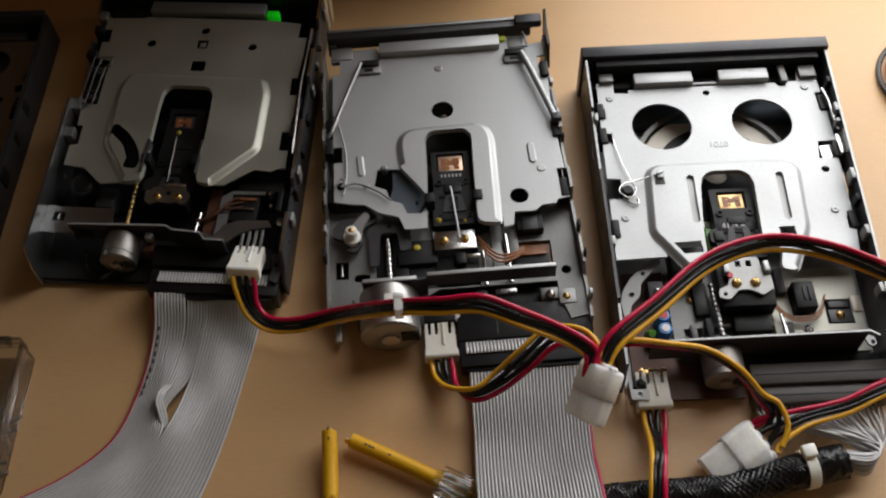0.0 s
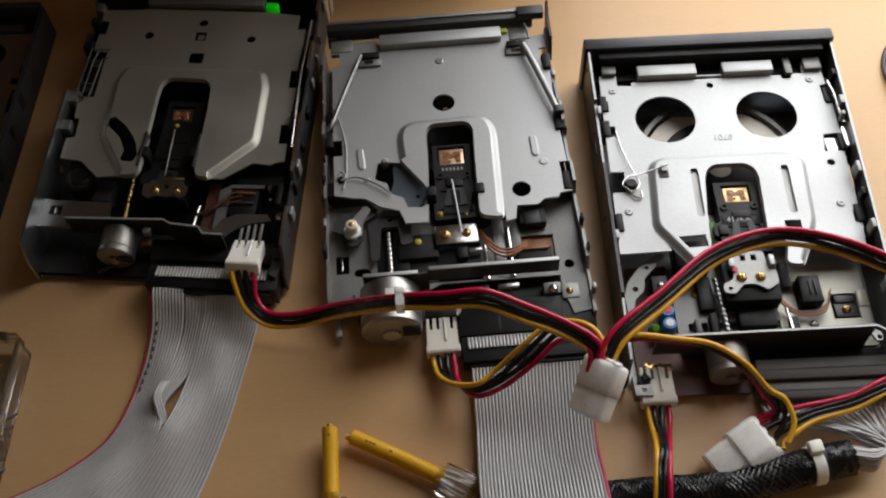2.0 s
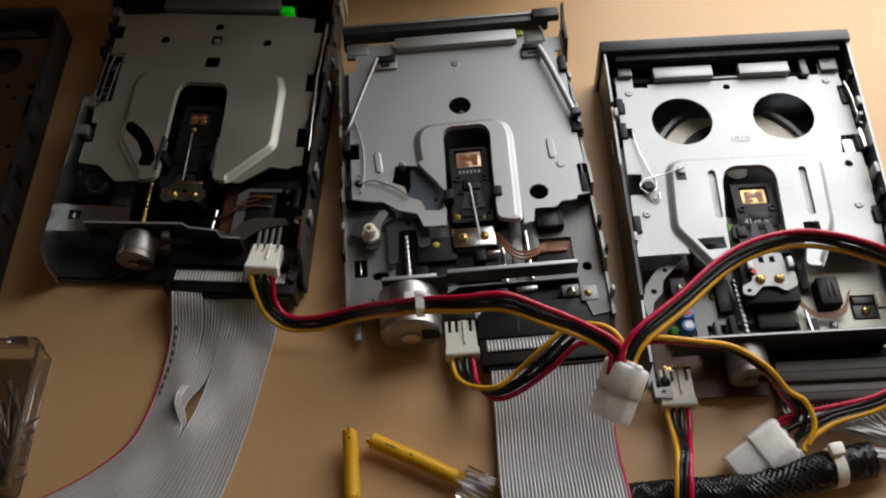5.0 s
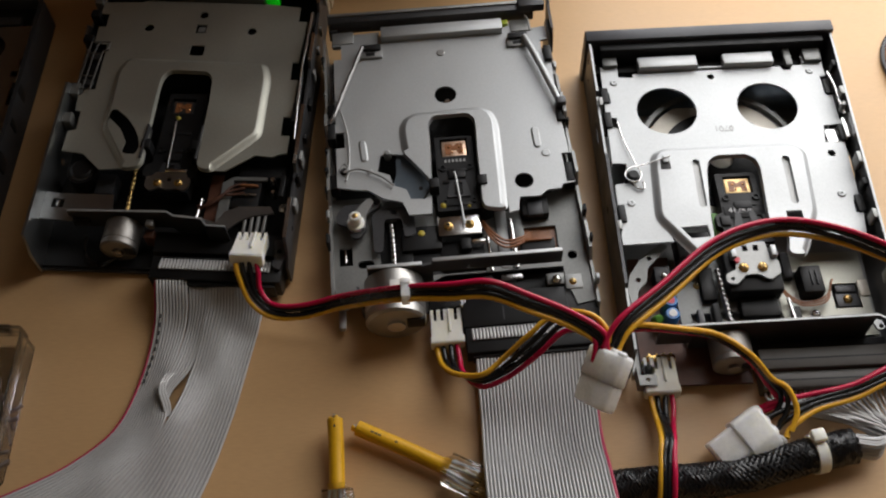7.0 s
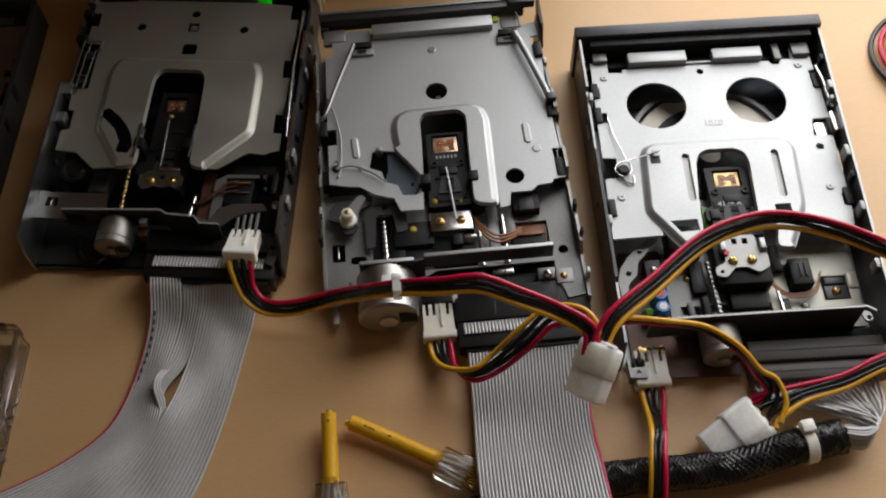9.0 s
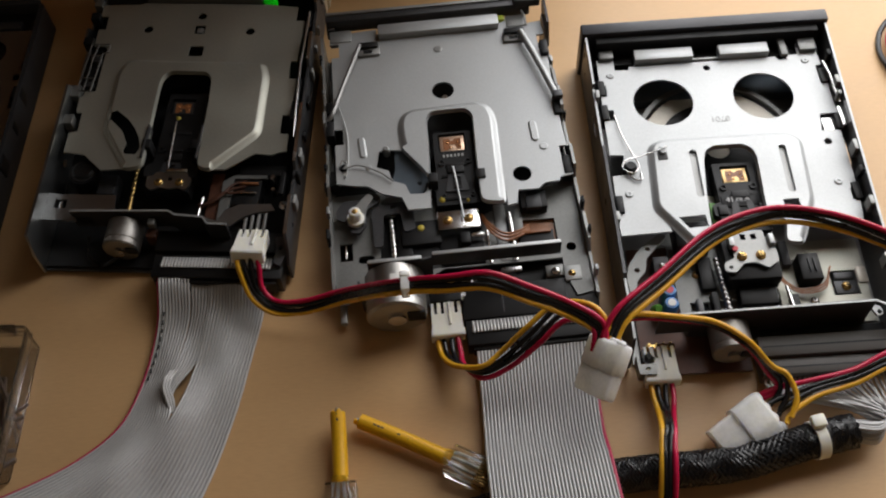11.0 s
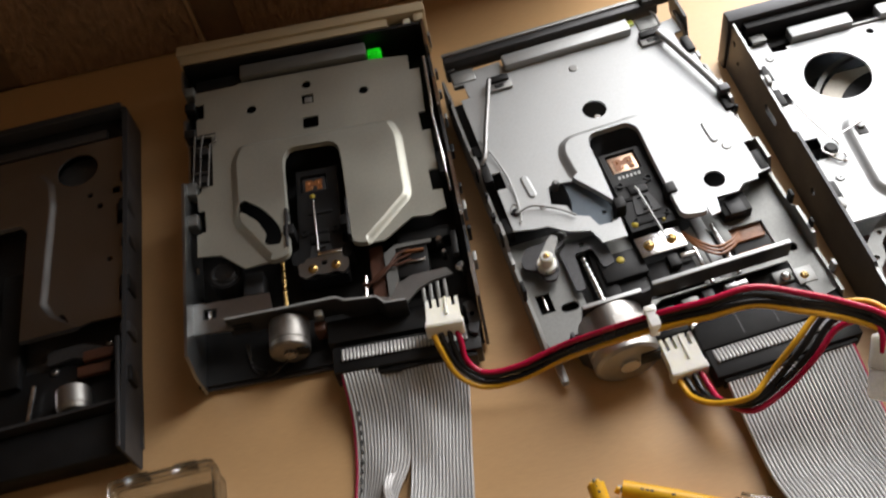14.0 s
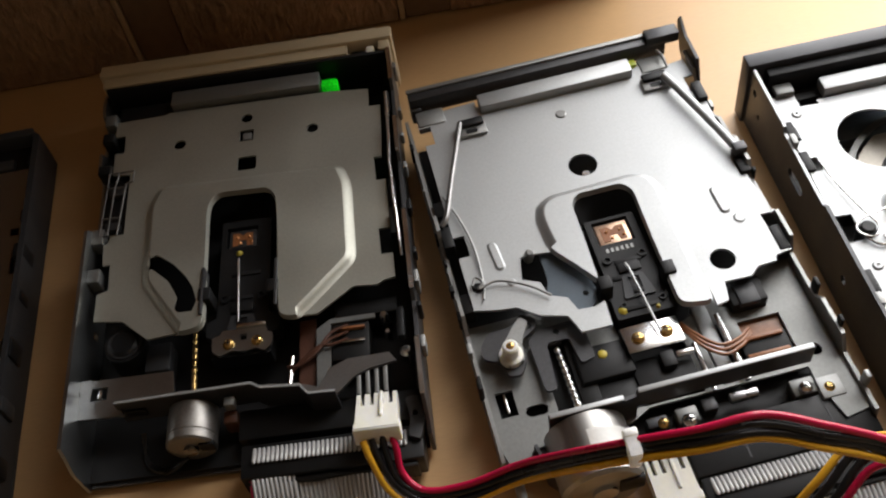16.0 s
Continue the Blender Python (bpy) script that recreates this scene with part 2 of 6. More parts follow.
def spline(pts, step=6):
    """A smooth line through the points."""
    p = [Vector(q) for q in pts]
    p = [p[0] * 2 - p[1]] + p + [p[-1] * 2 - p[-2]]
    out = []
    for i in range(1, len(p) - 2):
        for k in range(step):
            t = k / step
            out.append(0.5 * (2 * p[i] + (p[i + 1] - p[i - 1]) * t + (2 * p[i - 1] - 5 * p[i] + 4 * p[i + 1] - p[i + 2]) * t * t + (3 * p[i] - 3 * p[i + 1] + p[i + 2] - p[i - 1]) * t ** 3))
    return out + [p[-2]]


def sweep(bm, pts, r, n=10):
    """A round tube along a line; r may be a number or one for each point."""
    pts = [Vector(q) for q in pts]
    up, rings = None, []
    for i, c in enumerate(pts):
        d = (pts[min(i + 1, len(pts) - 1)] - pts[max(i - 1, 0)]).normalized()
        up = d.orthogonal() if up is None else (up - d * up.dot(d))
        up.normalize()
        side = d.cross(up)
        k = r[i] if isinstance(r, (list, tuple)) else r
        rings.append([bm.verts.new(c + up * (k * math.cos(2 * math.pi * j / n)) + side * (k * math.sin(2 * math.pi * j / n))) for j in range(n)])
    for s, e in zip(rings, rings[1:]):
        for j in range(n):
            bm.faces.new((s[j - 1], s[j], e[j], e[j - 1]))
    bm.faces.new(list(reversed(rings[0])))
    bm.faces.new(rings[-1])
    return bm


def upright(bm, line, z0, z1, t=1.0):
    """A standing sheet of thickness t along a line of (x, y)."""
    n = len(line)
    left, right = [], []
    for i, p in enumerate(line):
        d = (Vector(line[min(i + 1, n - 1)]) - Vector(line[max(i - 1, 0)])).normalized()
        s = Vector((-d.y, d.x)) * t / 2
        left.append(Vector(p) + s)
        right.append(Vector(p) - s)
    loop = [tuple(q) for q in left] + [tuple(q) for q in reversed(right)]
    return plate(bm, loop, (), z0, z1)


def side_sheet(bm, x, profile, t=1.0, holes=(), lean=0.0):
    """A standing sheet in the plane of y and z at x; the profile is (y, z); lean: its shift in x for each mm of y."""
    start = len(bm.verts)
    plate(bm, profile, holes, 0, t)
    bm.verts.ensure_lookup_table()
    for v in bm.verts[start:]:
        y, z, k = v.co
        v.co = (x + k + lean * y, y, z)
    bmesh.ops.recalc_face_normals(bm, faces=bm.faces[:])
    return bm


def finish(name, bm, material, smooth=35):
    me = bpy.data.meshes.new(name)
    bm.transform(Matrix.Scale(0.001, 4))
    bm.to_mesh(me)
    bm.free()
    me.materials.append(material)
    me.polygons.foreach_set("use_smooth", [True] * len(me.polygons))
    me.set_sharp_from_angle(angle=radians(smooth))
    return me


def near_line(p, line):
    """How far a point lies from a broken line."""
    best = 1e9
    for a, b in zip(line, line[1:]):
        a, b, q = Vector(a), Vector(b), Vector(p)
        t = max(0.0, min(1.0, (q - a).dot(b - a) / max(1e-9, (b - a).length_squared)))
        best = min(best, (q - a.lerp(b, t)).length)
    return best


def slot_inset(poly, slot, wide, narrow):
    """Flank widths for an embossed field: narrow along its slot."""
    return [narrow if near_line(p, slot) < 1.3 else wide for p in poly]


def tuck(outer, field, d):
    """The outline of a sheet with the edge that borders an embossed field pushed under that field."""
    moved = dict(zip(field, inset_poly(field, d)))
    return [moved.get(p, p) for p in outer]


def part(name, bm, material, parent, label="", smooth=35):
    """Links a bmesh as one mesh object under a thing or a part."""
    ob = new(name, finish(name, bm, material, smooth))
    ob.parent = parent
    return tagged(ob, label)


def thing(name, label, category, at=(0, 0, 0), turn=0.0, group="", kind=""):
    """An empty at a thing's base, in millimetres and degrees."""
    ob = new(name)
    ob.empty_display_size = 0.01
    ob.matrix_world = pose(at[0] / 1000, at[1] / 1000, at[2] / 1000, 0, 0, turn)
    return tagged(ob, label, category, group, kind)


def solid(name, bm, material, label, category, kind="", group="", smooth=35):
    ob = new(name, finish(name, bm, material, smooth))
    return tagged(ob, label, category, group, kind)


def N():
    return bmesh.new()


def letters(text, size, at, parent, material, turn=0.0, name="lettering", depth=0.05):
    """Printed characters lying flat, in millimetres."""
    cu = bpy.data.curves.new(name, "FONT")
    cu.body, cu.size, cu.extrude, cu.align_x, cu.align_y = text, size / 1000, depth / 1000, "CENTER", "CENTER"
    tmp = bpy.data.objects.new(name, cu)
    me = bpy.data.meshes.new_from_object(tmp)
    bpy.data.objects.remove(tmp)
    me.materials.append(material)
    ob = new(name, me)
    ob.parent = parent
    ob.matrix_basis = pose(at[0] / 1000, at[1] / 1000, at[2] / 1000, 0, 0, turn)
    return ob


# ---- the setting ----
bm = N()
box(bm, -900, -420, -28, 1250, 205, 0, 2)
solid("desk", bm, DESK, "beige wood-laminate desk top under the bare drives", "desk", kind="structure")

wall = thing("wall_north", "dark brown embossed panel wall behind the desk", "wall", (8.8, 191.5, 0), -2.6, kind="structure")
bm = N()
box(bm, -900, 3.5, -750, 34, 90, 1700)
part("backing", bm, PANEL_PLAIN, wall)
for k in range(-7, 1):
    x = -57 + 104.5 * k
    bm = N()
    box(bm, x, 0, 1, x + 2.2, 3.4, 1200, 0.4)
    part("seam_strip", bm, SEAM, wall)
    bm = N()
    box(bm, x + 2.6, 1.2, 1, x + 20, 3.4, 1200, 0.3)
    part("plain_strip", bm, PANEL_PLAIN, wall)
    bm = N()
    box(bm, x + 20.3, 0, 1, min(x + 104.2, 33), 3.4, 1200, 0.8)
    part("panel", bm, PANEL, wall)


def room_box(name, a, b, material, label):
    bm = N()
    box(bm, a[0] * 1000, a[1] * 1000, a[2] * 1000, b[0] * 1000, b[1] * 1000, b[2] * 1000)
    return solid(name, bm, material, label, "wall" if "wall" in name else name, kind="structure")


room_box("floor", (-2.2, -2.8, -0.80), (1.6, 0.4, -0.75), FLOORWOOD, "brown wooden floor of the room")
room_box("ceiling", (-2.2, -2.8, 1.7), (1.6, 0.4, 1.75), PLASTER, "plain cream ceiling of the room")
room_box("wall_south", (-2.2, -2.85, -0.75), (1.6, -2.8, 1.7), PLASTER, "plain cream wall of the room")
room_box("wall_west", (-2.25, -2.8, -0.75), (-2.2, 0.4, 1.7), PLASTER, "plain cream wall of the room")
room_box("wall_east", (1.6, -2.8, -0.75), (1.65, 0.4, 1.7), PLASTER, "plain cream wall of the room")
room_box("wall_window_side", (WIN_X1, 0.215, -0.75), (1.6, 0.30, 1.7), PLASTER, "plain cream wall beside the window")
room_box("wall_over_window", (0.05, 0.215, WIN_Z1), (WIN_X1, 0.30, 1.7), PLASTER, "plain cream wall over the window")
room_box("wall_under_window", (0.05, 0.215, -0.75), (WIN_X1, 0.30, 0.0), PLASTER, "plain cream wall under the window")
room_box("wall_far_left", (-2.2, 0.26, -0.75), (-0.85, 0.34, 1.7), PLASTER, "plain cream wall of the room")

# ---- pieces that several drives share ----


def screw(parent, x, y, z, r, material=BRASS, label="brass cross-head screw"):
    """A round screw head with a cross slot, standing on z."""
    bm = N()
    lathe(bm, (x, y, z), (x, y, z + r * 0.75), [(0, r), (0.45, r * 0.97), (0.8, r * 0.75), (1, r * 0.4)], 14)
    s = part("screw", bm, material, parent, label)
    bm = N()
    box(bm, x - r * 0.55, y - r * 0.1, z + r * 0.66, x + r * 0.55, y + r * 0.1, z + r * 0.78)
    box(bm, x - r * 0.1, y - r * 0.55, z + r * 0.66, x + r * 0.1, y + r * 0.55, z + r * 0.781)
    part("cross_slot", bm, BLACK, s)
    return s


def worm(parent, a, b, r, material, turns=9):
    """A lead screw with a spiral groove."""
    prof = []
    for k in range(turns):
        prof += [(k / turns, r * 0.72), ((k + 0.25) / turns, r), ((k + 0.6) / turns, r), ((k + 0.85) / turns, r * 0.72)]
    bm = N()
    lathe(bm, a, b, prof + [(1, r * 0.72)], 12)
    return part("lead_screw", bm, material, parent, "shiny spiral lead screw")


def stepper(parent, x, z, y0, y1, r, can=MOTOR):
    """A round motor can lying along y, its cap towards the rear."""
    d = abs(y1 - y0)
    bm = N()
    lathe(bm, (x, y0, z), (x, y1, z), [(0, r * 0.8), (0.02, r), (0.08, r * 1.0), (0.72, r), (0.74, r * 0.97), (0.78, r * 0.97), (0.8, r), (0.95, r), (1, r * 0.9)], 36)
    m = part("motor", bm, can, parent, "brushed metal stepper motor can")
    bm = N()
    cyl(bm, (x, y1 + 0.2, z), (x, y1 - 1.2, z), r * 0.3, 16)
    part("end_cap", bm, PIN_STEEL if can is MOTOR_DULL else STEEL, m)
    bm = N()
    box(bm, x + r * 0.35, y1 - 0.6, z - r * 0.2, x + r * 0.95, y1 + d * 0.2, z + r * 0.35, 0.3)
    part("terminal_block", bm, BLACK, m)
    return m


def head(parent, x0, y1, x1, y0, z, chip, face=HEAD_GOLD, wing=(7.5, 1.1, 0.0)):
    """A black head carriage with its shiny read head let into the top."""
    cx0, cy0, cx1, cy1 = chip
    bm = N()
    plate(bm, fillet([(x0 - 1, y0), (x0 - 1, y0 + 7), (x0 - 3, y0 + 8), (x0 - 3, y0 + 13), (x0, y0 + 14), (x0, y1), (x1, y1), (x1, y0 + 14), (x1 + 3, y0 + 13), (x1 + 3, y0 + 8), (x1 + 1, y0 + 7), (x1 + 1, y0)], 0.6, 2),
          [rect(cx0 - 0.5, cy0 - 0.5, cx1 + 0.5, cy1 + 0.5)], z - 6, z)
    c = part("head_carriage", bm, BLACK, parent, "black plastic head carriage")
    bm = N()
    box(bm, cx0, cy0, z - 3, cx1, cy1, z - 0.8, 0.4)
    h = part("read_head", bm, face, c, "shiny read head")
    w, e = cx1 - cx0, cy1 - cy0
    bm = N()
    plate(bm, [(cx0 + w * a, cy0 + e * b) for a, b in ((0.14, 0.1), (0.34, 0.1), (0.38, 0.4), (0.62, 0.4), (0.66, 0.1), (0.86, 0.1), (0.86, 0.8), (0.62, 0.8), (0.5, 0.64), (0.38, 0.8), (0.14, 0.8))], (), z - 0.85, z - 0.62)
    for a, b in ((0.3, 0.56), (0.72, 0.56), (0.8, 0.3), (0.42, 0.24)):
        dot = N()
        lathe(dot, (cx0 + w * a, cy0 + e * b, z - 0.64), (cx0 + w * a, cy0 + e * b, z - 0.2), [(0, 0.5), (0.6, 0.45), (1, 0.2)], 10)
        part("solder_dot", dot, COPPER, c, "copper solder dot")
    part("ferrite_core", bm, FLEX, c)
    bm = N()
    for k in range(4):
        yy = y0 + 2 + (cy0 - y0 - 5) * k / 4
        box(bm, x0 + 2 + (k % 2) * 2, yy, z - 0.1, x1 - 3 - (k % 3), yy + 1.4, z + 0.5, 0.2)
    part("rib", bm, BLACK, c)
    for sx in (x0 - 1.6 - wing[2], x1 - 2.2 + wing[2]):
        bm = N()
        box(bm, sx, y0 + wing[0], z - 1, sx + 3.8, y0 + wing[0] + 4.6, z + wing[1], 0.5)
        part("wing", bm, BLACK, c)
    bm = N()
    box(bm, (x0 + x1) / 2 - 3.4, y0 + 15, z - 0.2, (x0 + x1) / 2 + 3.4, y0 + 18.5, z + 0.9, 0.5)
    part("hinge_block", bm, BLACK, c)
    for px, py, r in ((x0 + 2.4, y0 + 20.5, 1.5), (x1 - 2.4, y0 + 20.5, 1.5), (x0 + 2, y0 + 4, 1.1), (x1 - 2, y0 + 4, 1.1)):
        bm = N()
        plate(bm, ring(px, py, r, 14), [ring(px, py, r * 0.55, 10)], z - 0.05, z + 0.8)
        part("socket_ring", bm, BLACK, c)
    bm = N()
    plate(bm, fillet([(x0 + 3, y0 + 6), (x1 - 3, y0 + 6), (x1 - 4.6, y0 + 14), (x0 + 4.6, y0 + 14)], 0.8, 2), [rect((x0 + x1) / 2 - 1.6, y0 + 7, (x0 + x1) / 2 + 1.6, y0 + 13)], z - 0.05, z + 0.6)
    part("raised_web", bm, GREY_PLASTIC, c)
    return c


def berg_plug(parent_at, turn, label, tip=0.0):
    """A white four-way power plug; the front edge faces +y, the wires leave at -y; origin at its front left lower corner."""
    p = thing("power_plug", label, "plug", parent_at, turn, group="small power plugs")
    w, d, h = 11.4, 13.2, 6.0
    bm = N()
    seen = [(0.2, 0)]
    for k in range(4):
        c = 1.25 + 2.54 * k
        seen += [(c, 0), (c, -4.6), (c + 1.15, -4.6), (c + 1.15, 0)]
    seen += [(w - 0.2, 0), (w, -d + 3), (w + 0.3, -d), (-0.3, -d), (0, -d + 3)]
    plate(bm, seen, (), 1.6, h)
    box(bm, 0.3, -d + 0.2, 0, w - 0.3, -0.2, 1.7, 0.3)
    part("housing", bm, NYLON, p)
    bm = N()
    box(bm, 6.5, -9.5, h - 0.2, 7.4, 0.0, h + 0.8, 0.3)
    part("key_rib", bm, NYLON, p)
    for k in range(4):
        bm = N()
        box(bm, 1.3 + 2.54 * k, -4.4, 1.72, 2.35 + 2.54 * k, -0.3, 2.6, 0.1)
        part("contact", bm, DARK_STEEL, p)
    bm = N()
    box(bm, -0.6, -d - 0.6, 0.4, w + 0.6, -d + 2.4, h - 0.2, 0.5)
    part("rear_collar", bm, NYLON, p)
    return p


def idc(parent, x0, x1, y0, y1, z0, z1):
    """A black ribbon connector with a pull bar."""
    bm = N()
    box(bm, x0, y0, z0, x1, y1, z1, 0.5)
    c = part("ribbon_connector", bm, BLACK, parent, "black ribbon-cable connector")
    bm = N()
    box(bm, x0 + 2, y0 - 1.5, z0 + 1, x1 - 2, y0 - 0.01, z1 - 1.5, 0.4)
    part("strain_bar", bm, BLACK, c)
    return c


# ---- drive with a beige bezel ----
A_AT, A_TURN = (-156.7, 170.1, 0), -5.4
da = thing("floppy_drive", "opened grey floppy drive with beige bezel and lit green lamp", "floppy drive", A_AT, A_TURN, group="opened floppy drives")
bm = N()
box(bm, -1.2, -3.6, 1, 104, 2, 26, 0.7)
box(bm, 0.2, -8, 1, 88, -3.4, 24.6, 0.4)
box(bm, 99, -8, 1, 103, -3.4, 24.6, 0.4)
bez = part("bezel", bm, BEIGE, da, "yellowed beige front bezel")
bm = N()
box(bm, 1.4, -9.6, 2.6, 101.2, -8.05, 24.0, 0.3)
part("bezel_back", bm, BLACK, bez, "black plate behind the bezel")
bm = N()
box(bm, 89, -9, 4, 98.5, -3.5, 21, 0.4)
part("eject_button", bm, GREY_PLASTIC, bez, "dark eject button")
bm = N()
box(bm, 94.5, -7.5, 21, 97.5, -4.5, 23.5, 0.4)
part("button_guide", bm, NYLON, bez)

bm = N()
plate(bm, [(0.5, -8), (102.5, -8), (104.5, -151), (5, -151)], [rect(30, -100, 75, -60, 3)], 1.5, 2.6)
part("bottom_pan", bm, DARK_STEEL, da, "grey steel bottom pan")
bm = N()
box(bm, 4, -150, 2.7, 102, -9, 4.0)
part("circuit_board", bm, BLACK, da, "dark circuit board under the carriage")
bm = N()
side_sheet(bm, -0.4, [(-8, 2), (-8, 21), (-14, 22), (-19, 21), (-20, 16), (-34, 16), (-36, 20), (-44, 20), (-46, 15), (-68, 15), (-71, 21), (-73, 24.2), (-149, 24.2), (-150, 20), (-152, 14), (-152, 2)], 1.0,
           [[(y, z) for y, z in ring(-104, 10, 1.6, 10)], [(y, z) for y, z in ring(-128, 16, 1.1, 10)]], lean=-0.042)
part("side_wall", bm, SHADE_STEEL, da, "bent steel side wall")
bm = N()
side_sheet(bm, 101.6, [(-8, 2), (-8, 24.5), (-24, 24.5), (-26, 21), (-40, 21), (-42, 24.5), (-58, 24.5), (-60, 22), (-80, 22), (-82, 24.5), (-112, 24.5), (-114, 21.5), (-126, 21.5), (-128, 24), (-146, 24), (-148, 16), (-152, 12), (-152, 2)], 1.1,
           [[(y, z) for y, z in capsule(-60, 12, -72, 12, 1.6)], [(y, z) for y, z in capsule(-100, 12, -108, 12, 1.5)], [(y, z) for y, z in ring(-136, 15, 1.2, 10)]], lean=-0.022)
part("side_wall", bm, DARK_STEEL, da, "bent steel side wall with its face coloured as shaded")
bm = N()
# Bright strips paint the light caught along the dark wall's top.
for a, b, z in ((-8, -24, 24.5), (-42, -58, 24.5), (-82, -112, 24.5), (-128, -146, 24)):
    bm = N()
    side_sheet(bm, 101.5, [(a, z), (a, z + 0.4), (b, z + 0.4), (b, z)], 1.3, lean=-0.022)
    part("wall_edge", bm, STEEL, da)
for y, z in ((-30, 20.5), (-70, 21), (-84, 22.5), (-120, 21)):
    bm = N()
    box(bm, 99.2, y - 5, z - 3, 101.4, y + 5, z, 0.4)
    part("slide_catch", bm, BLACK, da, "black slide catch")
bm = N()
sweep(bm, [(100.4, -28, 22.6), (100.6, -50, 23), (100.2, -60, 22.5), (101.4, -82, 23), (102.2, -98, 22)], 0.6, 8)
part("side_rod", bm, STEEL, da, "thin bright steel rod")
for y, w in ((-18, 5), (-27, 4), (-42, 4), (-70, 6), (-86, 5)):
    bm = N()
    box(bm, 0.9 - 0.042 * y * 0.5, y - w, 15, 4.4 - 0.042 * y, y, 20.6, 0.4)
    part("side_clip", bm, DECK if w != 4 else BLACK, da)

# carriage plate of the beige-fronted drive
plat = [(20, -63), (23.4, -54), (84.4, -55), (87.4, -64), (88.2, -95), (70.5, -114.2), (64.5, -112.6), (63.2, -75), (62.5, -66), (60, -62.6), (44, -62.2), (41.6, -66), (41.4, -72), (42.6, -113), (34.6, -114.6), (21.3, -94)]
outer = [(5.2, -21), (22, -20.4), (24, -19.5), (80, -20), (94, -21.5), (94, -30), (98, -30), (97.4, -54), (94.8, -54), (95.2, -64), (98.4, -64), (98.8, -84), (95.2, -84), (95.6, -94), (99.2, -94), (99.5, -103),
         (96, -103.6), (94, -105), (87, -104.3), (76, -112.6), (70.5, -114.2), (88.2, -95), (87.4, -64), (84.4, -55), (23.4, -54), (20, -63), (21.3, -94), (34.6, -114.6), (25.3, -113.8), (16.8, -106.1), (7.9, -104.9), (7.6, -95), (11, -94), (10.4, -84), (8, -84), (7.2, -76), (8.6, -75), (9, -72.6), (13.4, -72.2), (12.6, -46.6), (8.4, -46), (6.6, -46), (6.2, -36), (9.4, -36), (9, -28), (5.4, -28)]
banana = fillet([(23.1, -85.7), (26.1, -84), (31.8, -88.6), (36, -94), (38.4, -98.4), (39.9, -103.5), (38.8, -107.2), (34.2, -106.9), (33.0, -105), (33.7, -101.1), (30.6, -94.9), (25.2, -89.6), (23.2, -88.4)], 0.8, 2)
holes = [ring(28.7, -35.8, 2.1), ring(74.5, -36.6, 2.0), ring(51.6, -27.5, 2.0), rect(49.4, -38.2, 54.2, -33.2), rect(49.2, -51.6, 55.6, -45.6, 1)]
bm = N()
plate(bm, tuck(outer, plat, 1.6), holes, 18.4, 19.15)
slot = [(64.5, -112.6), (63.2, -75), (62.5, -66), (60, -62.6), (44, -62.2), (41.6, -66), (41.4, -72), (42.6, -113)]
soft_plat = fillet(plat, 3.2, 4)
raised(bm, soft_plat, slot_inset(soft_plat, [(70.5, -114.2)] + slot + [(34.6, -114.6)], 3.0, 0.45), 19.2, 1.9, [banana], 0.8)
cp = part("carriage_plate", bm, ZINC_WARM, da, "embossed zinc-plated carriage plate", smooth=50)
bm = N()
box(bm, 50.4, -37.2, 17.6, 53.4, -34.2, 18.8, 0.3)
part("square_tab", bm, ZINC_DULL, cp)
for x0 in (41, 63.4):
    bm = N()
    box(bm, x0, -109, 17, x0 + 1.0, -92, 21.9, 0.2)
    part("guide_rail", bm, DARK_STEEL, cp)
bm = N()
box(bm, 24.7, -18.6, 15, 77.4, -11.8, 21.8, 0.55, 2)
part("front_lip", bm, DECK, da, "folded steel lip")
bm = N()
box(bm, 5, -19, 10, 24.5, -12, 17.5, 0.5)
part("front_bracket", bm, BLACK, da)
bm = N()
box(bm, 77.8, -18.4, 15, 83.6, -14.6, 20.4, 1.0, 2)
part("status_lamp", bm, LED_GREEN, da, "lit green lamp")
bm = N()
sweep(bm, [(6.2, -46.6, 20.6), (14.6, -46.6, 20.8), (14.6, -51.4, 20.8), (12.4, -52, 20.8), (11.8, -73.4, 20.6), (6.0, -73.2, 20.4), (6.2, -46.6, 20.6)], 0.34, 8)
sweep(bm, [(9.6, -46.6, 20.7), (8.8, -54, 20.9), (8.6, -73, 20.5)], 0.3, 8)
sweep(bm, [(6.2, -53, 20.6), (12.4, -53.4, 20.8)], 0.3, 8)
sweep(bm, [(6.2, -66, 20.6), (12, -66.4, 20.8)], 0.3, 8)
part("spring_clip", bm, SPRING, da, "bent steel wire clip")
bm = N()
box(bm, 4.6, -72, 12, 13, -47, 17.2, 0.4)
part("clip_slider", bm, BLACK, da)
for y in (-52.5, -67):
    bm = N()
    box(bm, 6.6, y - 3, 17.1, 11.4, y, 19.6, 0.4)
    part("clip_seat", bm, DARK_STEEL, da)

# deck behind the carriage
deck = [(2.6, -123.6), (9, -123.6), (9, -124), (33, -124), (34, -131), (62, -132.5), (70, -133.5), (76, -135.5), (78.5, -130), (84, -127.5), (96, -127), (98, -130), (90, -131.5), (86, -133.4), (81, -138.4), (73.5, -138.8), (71, -135.8), (60, -135), (57, -133.2), (18.5, -134.2), (20, -136.6), (4, -136.2)]
bm = N()
plate(bm, deck, [rect(9.4, -130.8, 14.2, -126.6), ring(5, -128, 0.9, 10)], 15.4, 16.4)
dk = part("deck", bm, SHADE_STEEL, da, "grey steel deck behind the carriage")
bm = N()
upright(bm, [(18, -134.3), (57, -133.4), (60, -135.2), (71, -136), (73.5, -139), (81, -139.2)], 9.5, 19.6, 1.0)
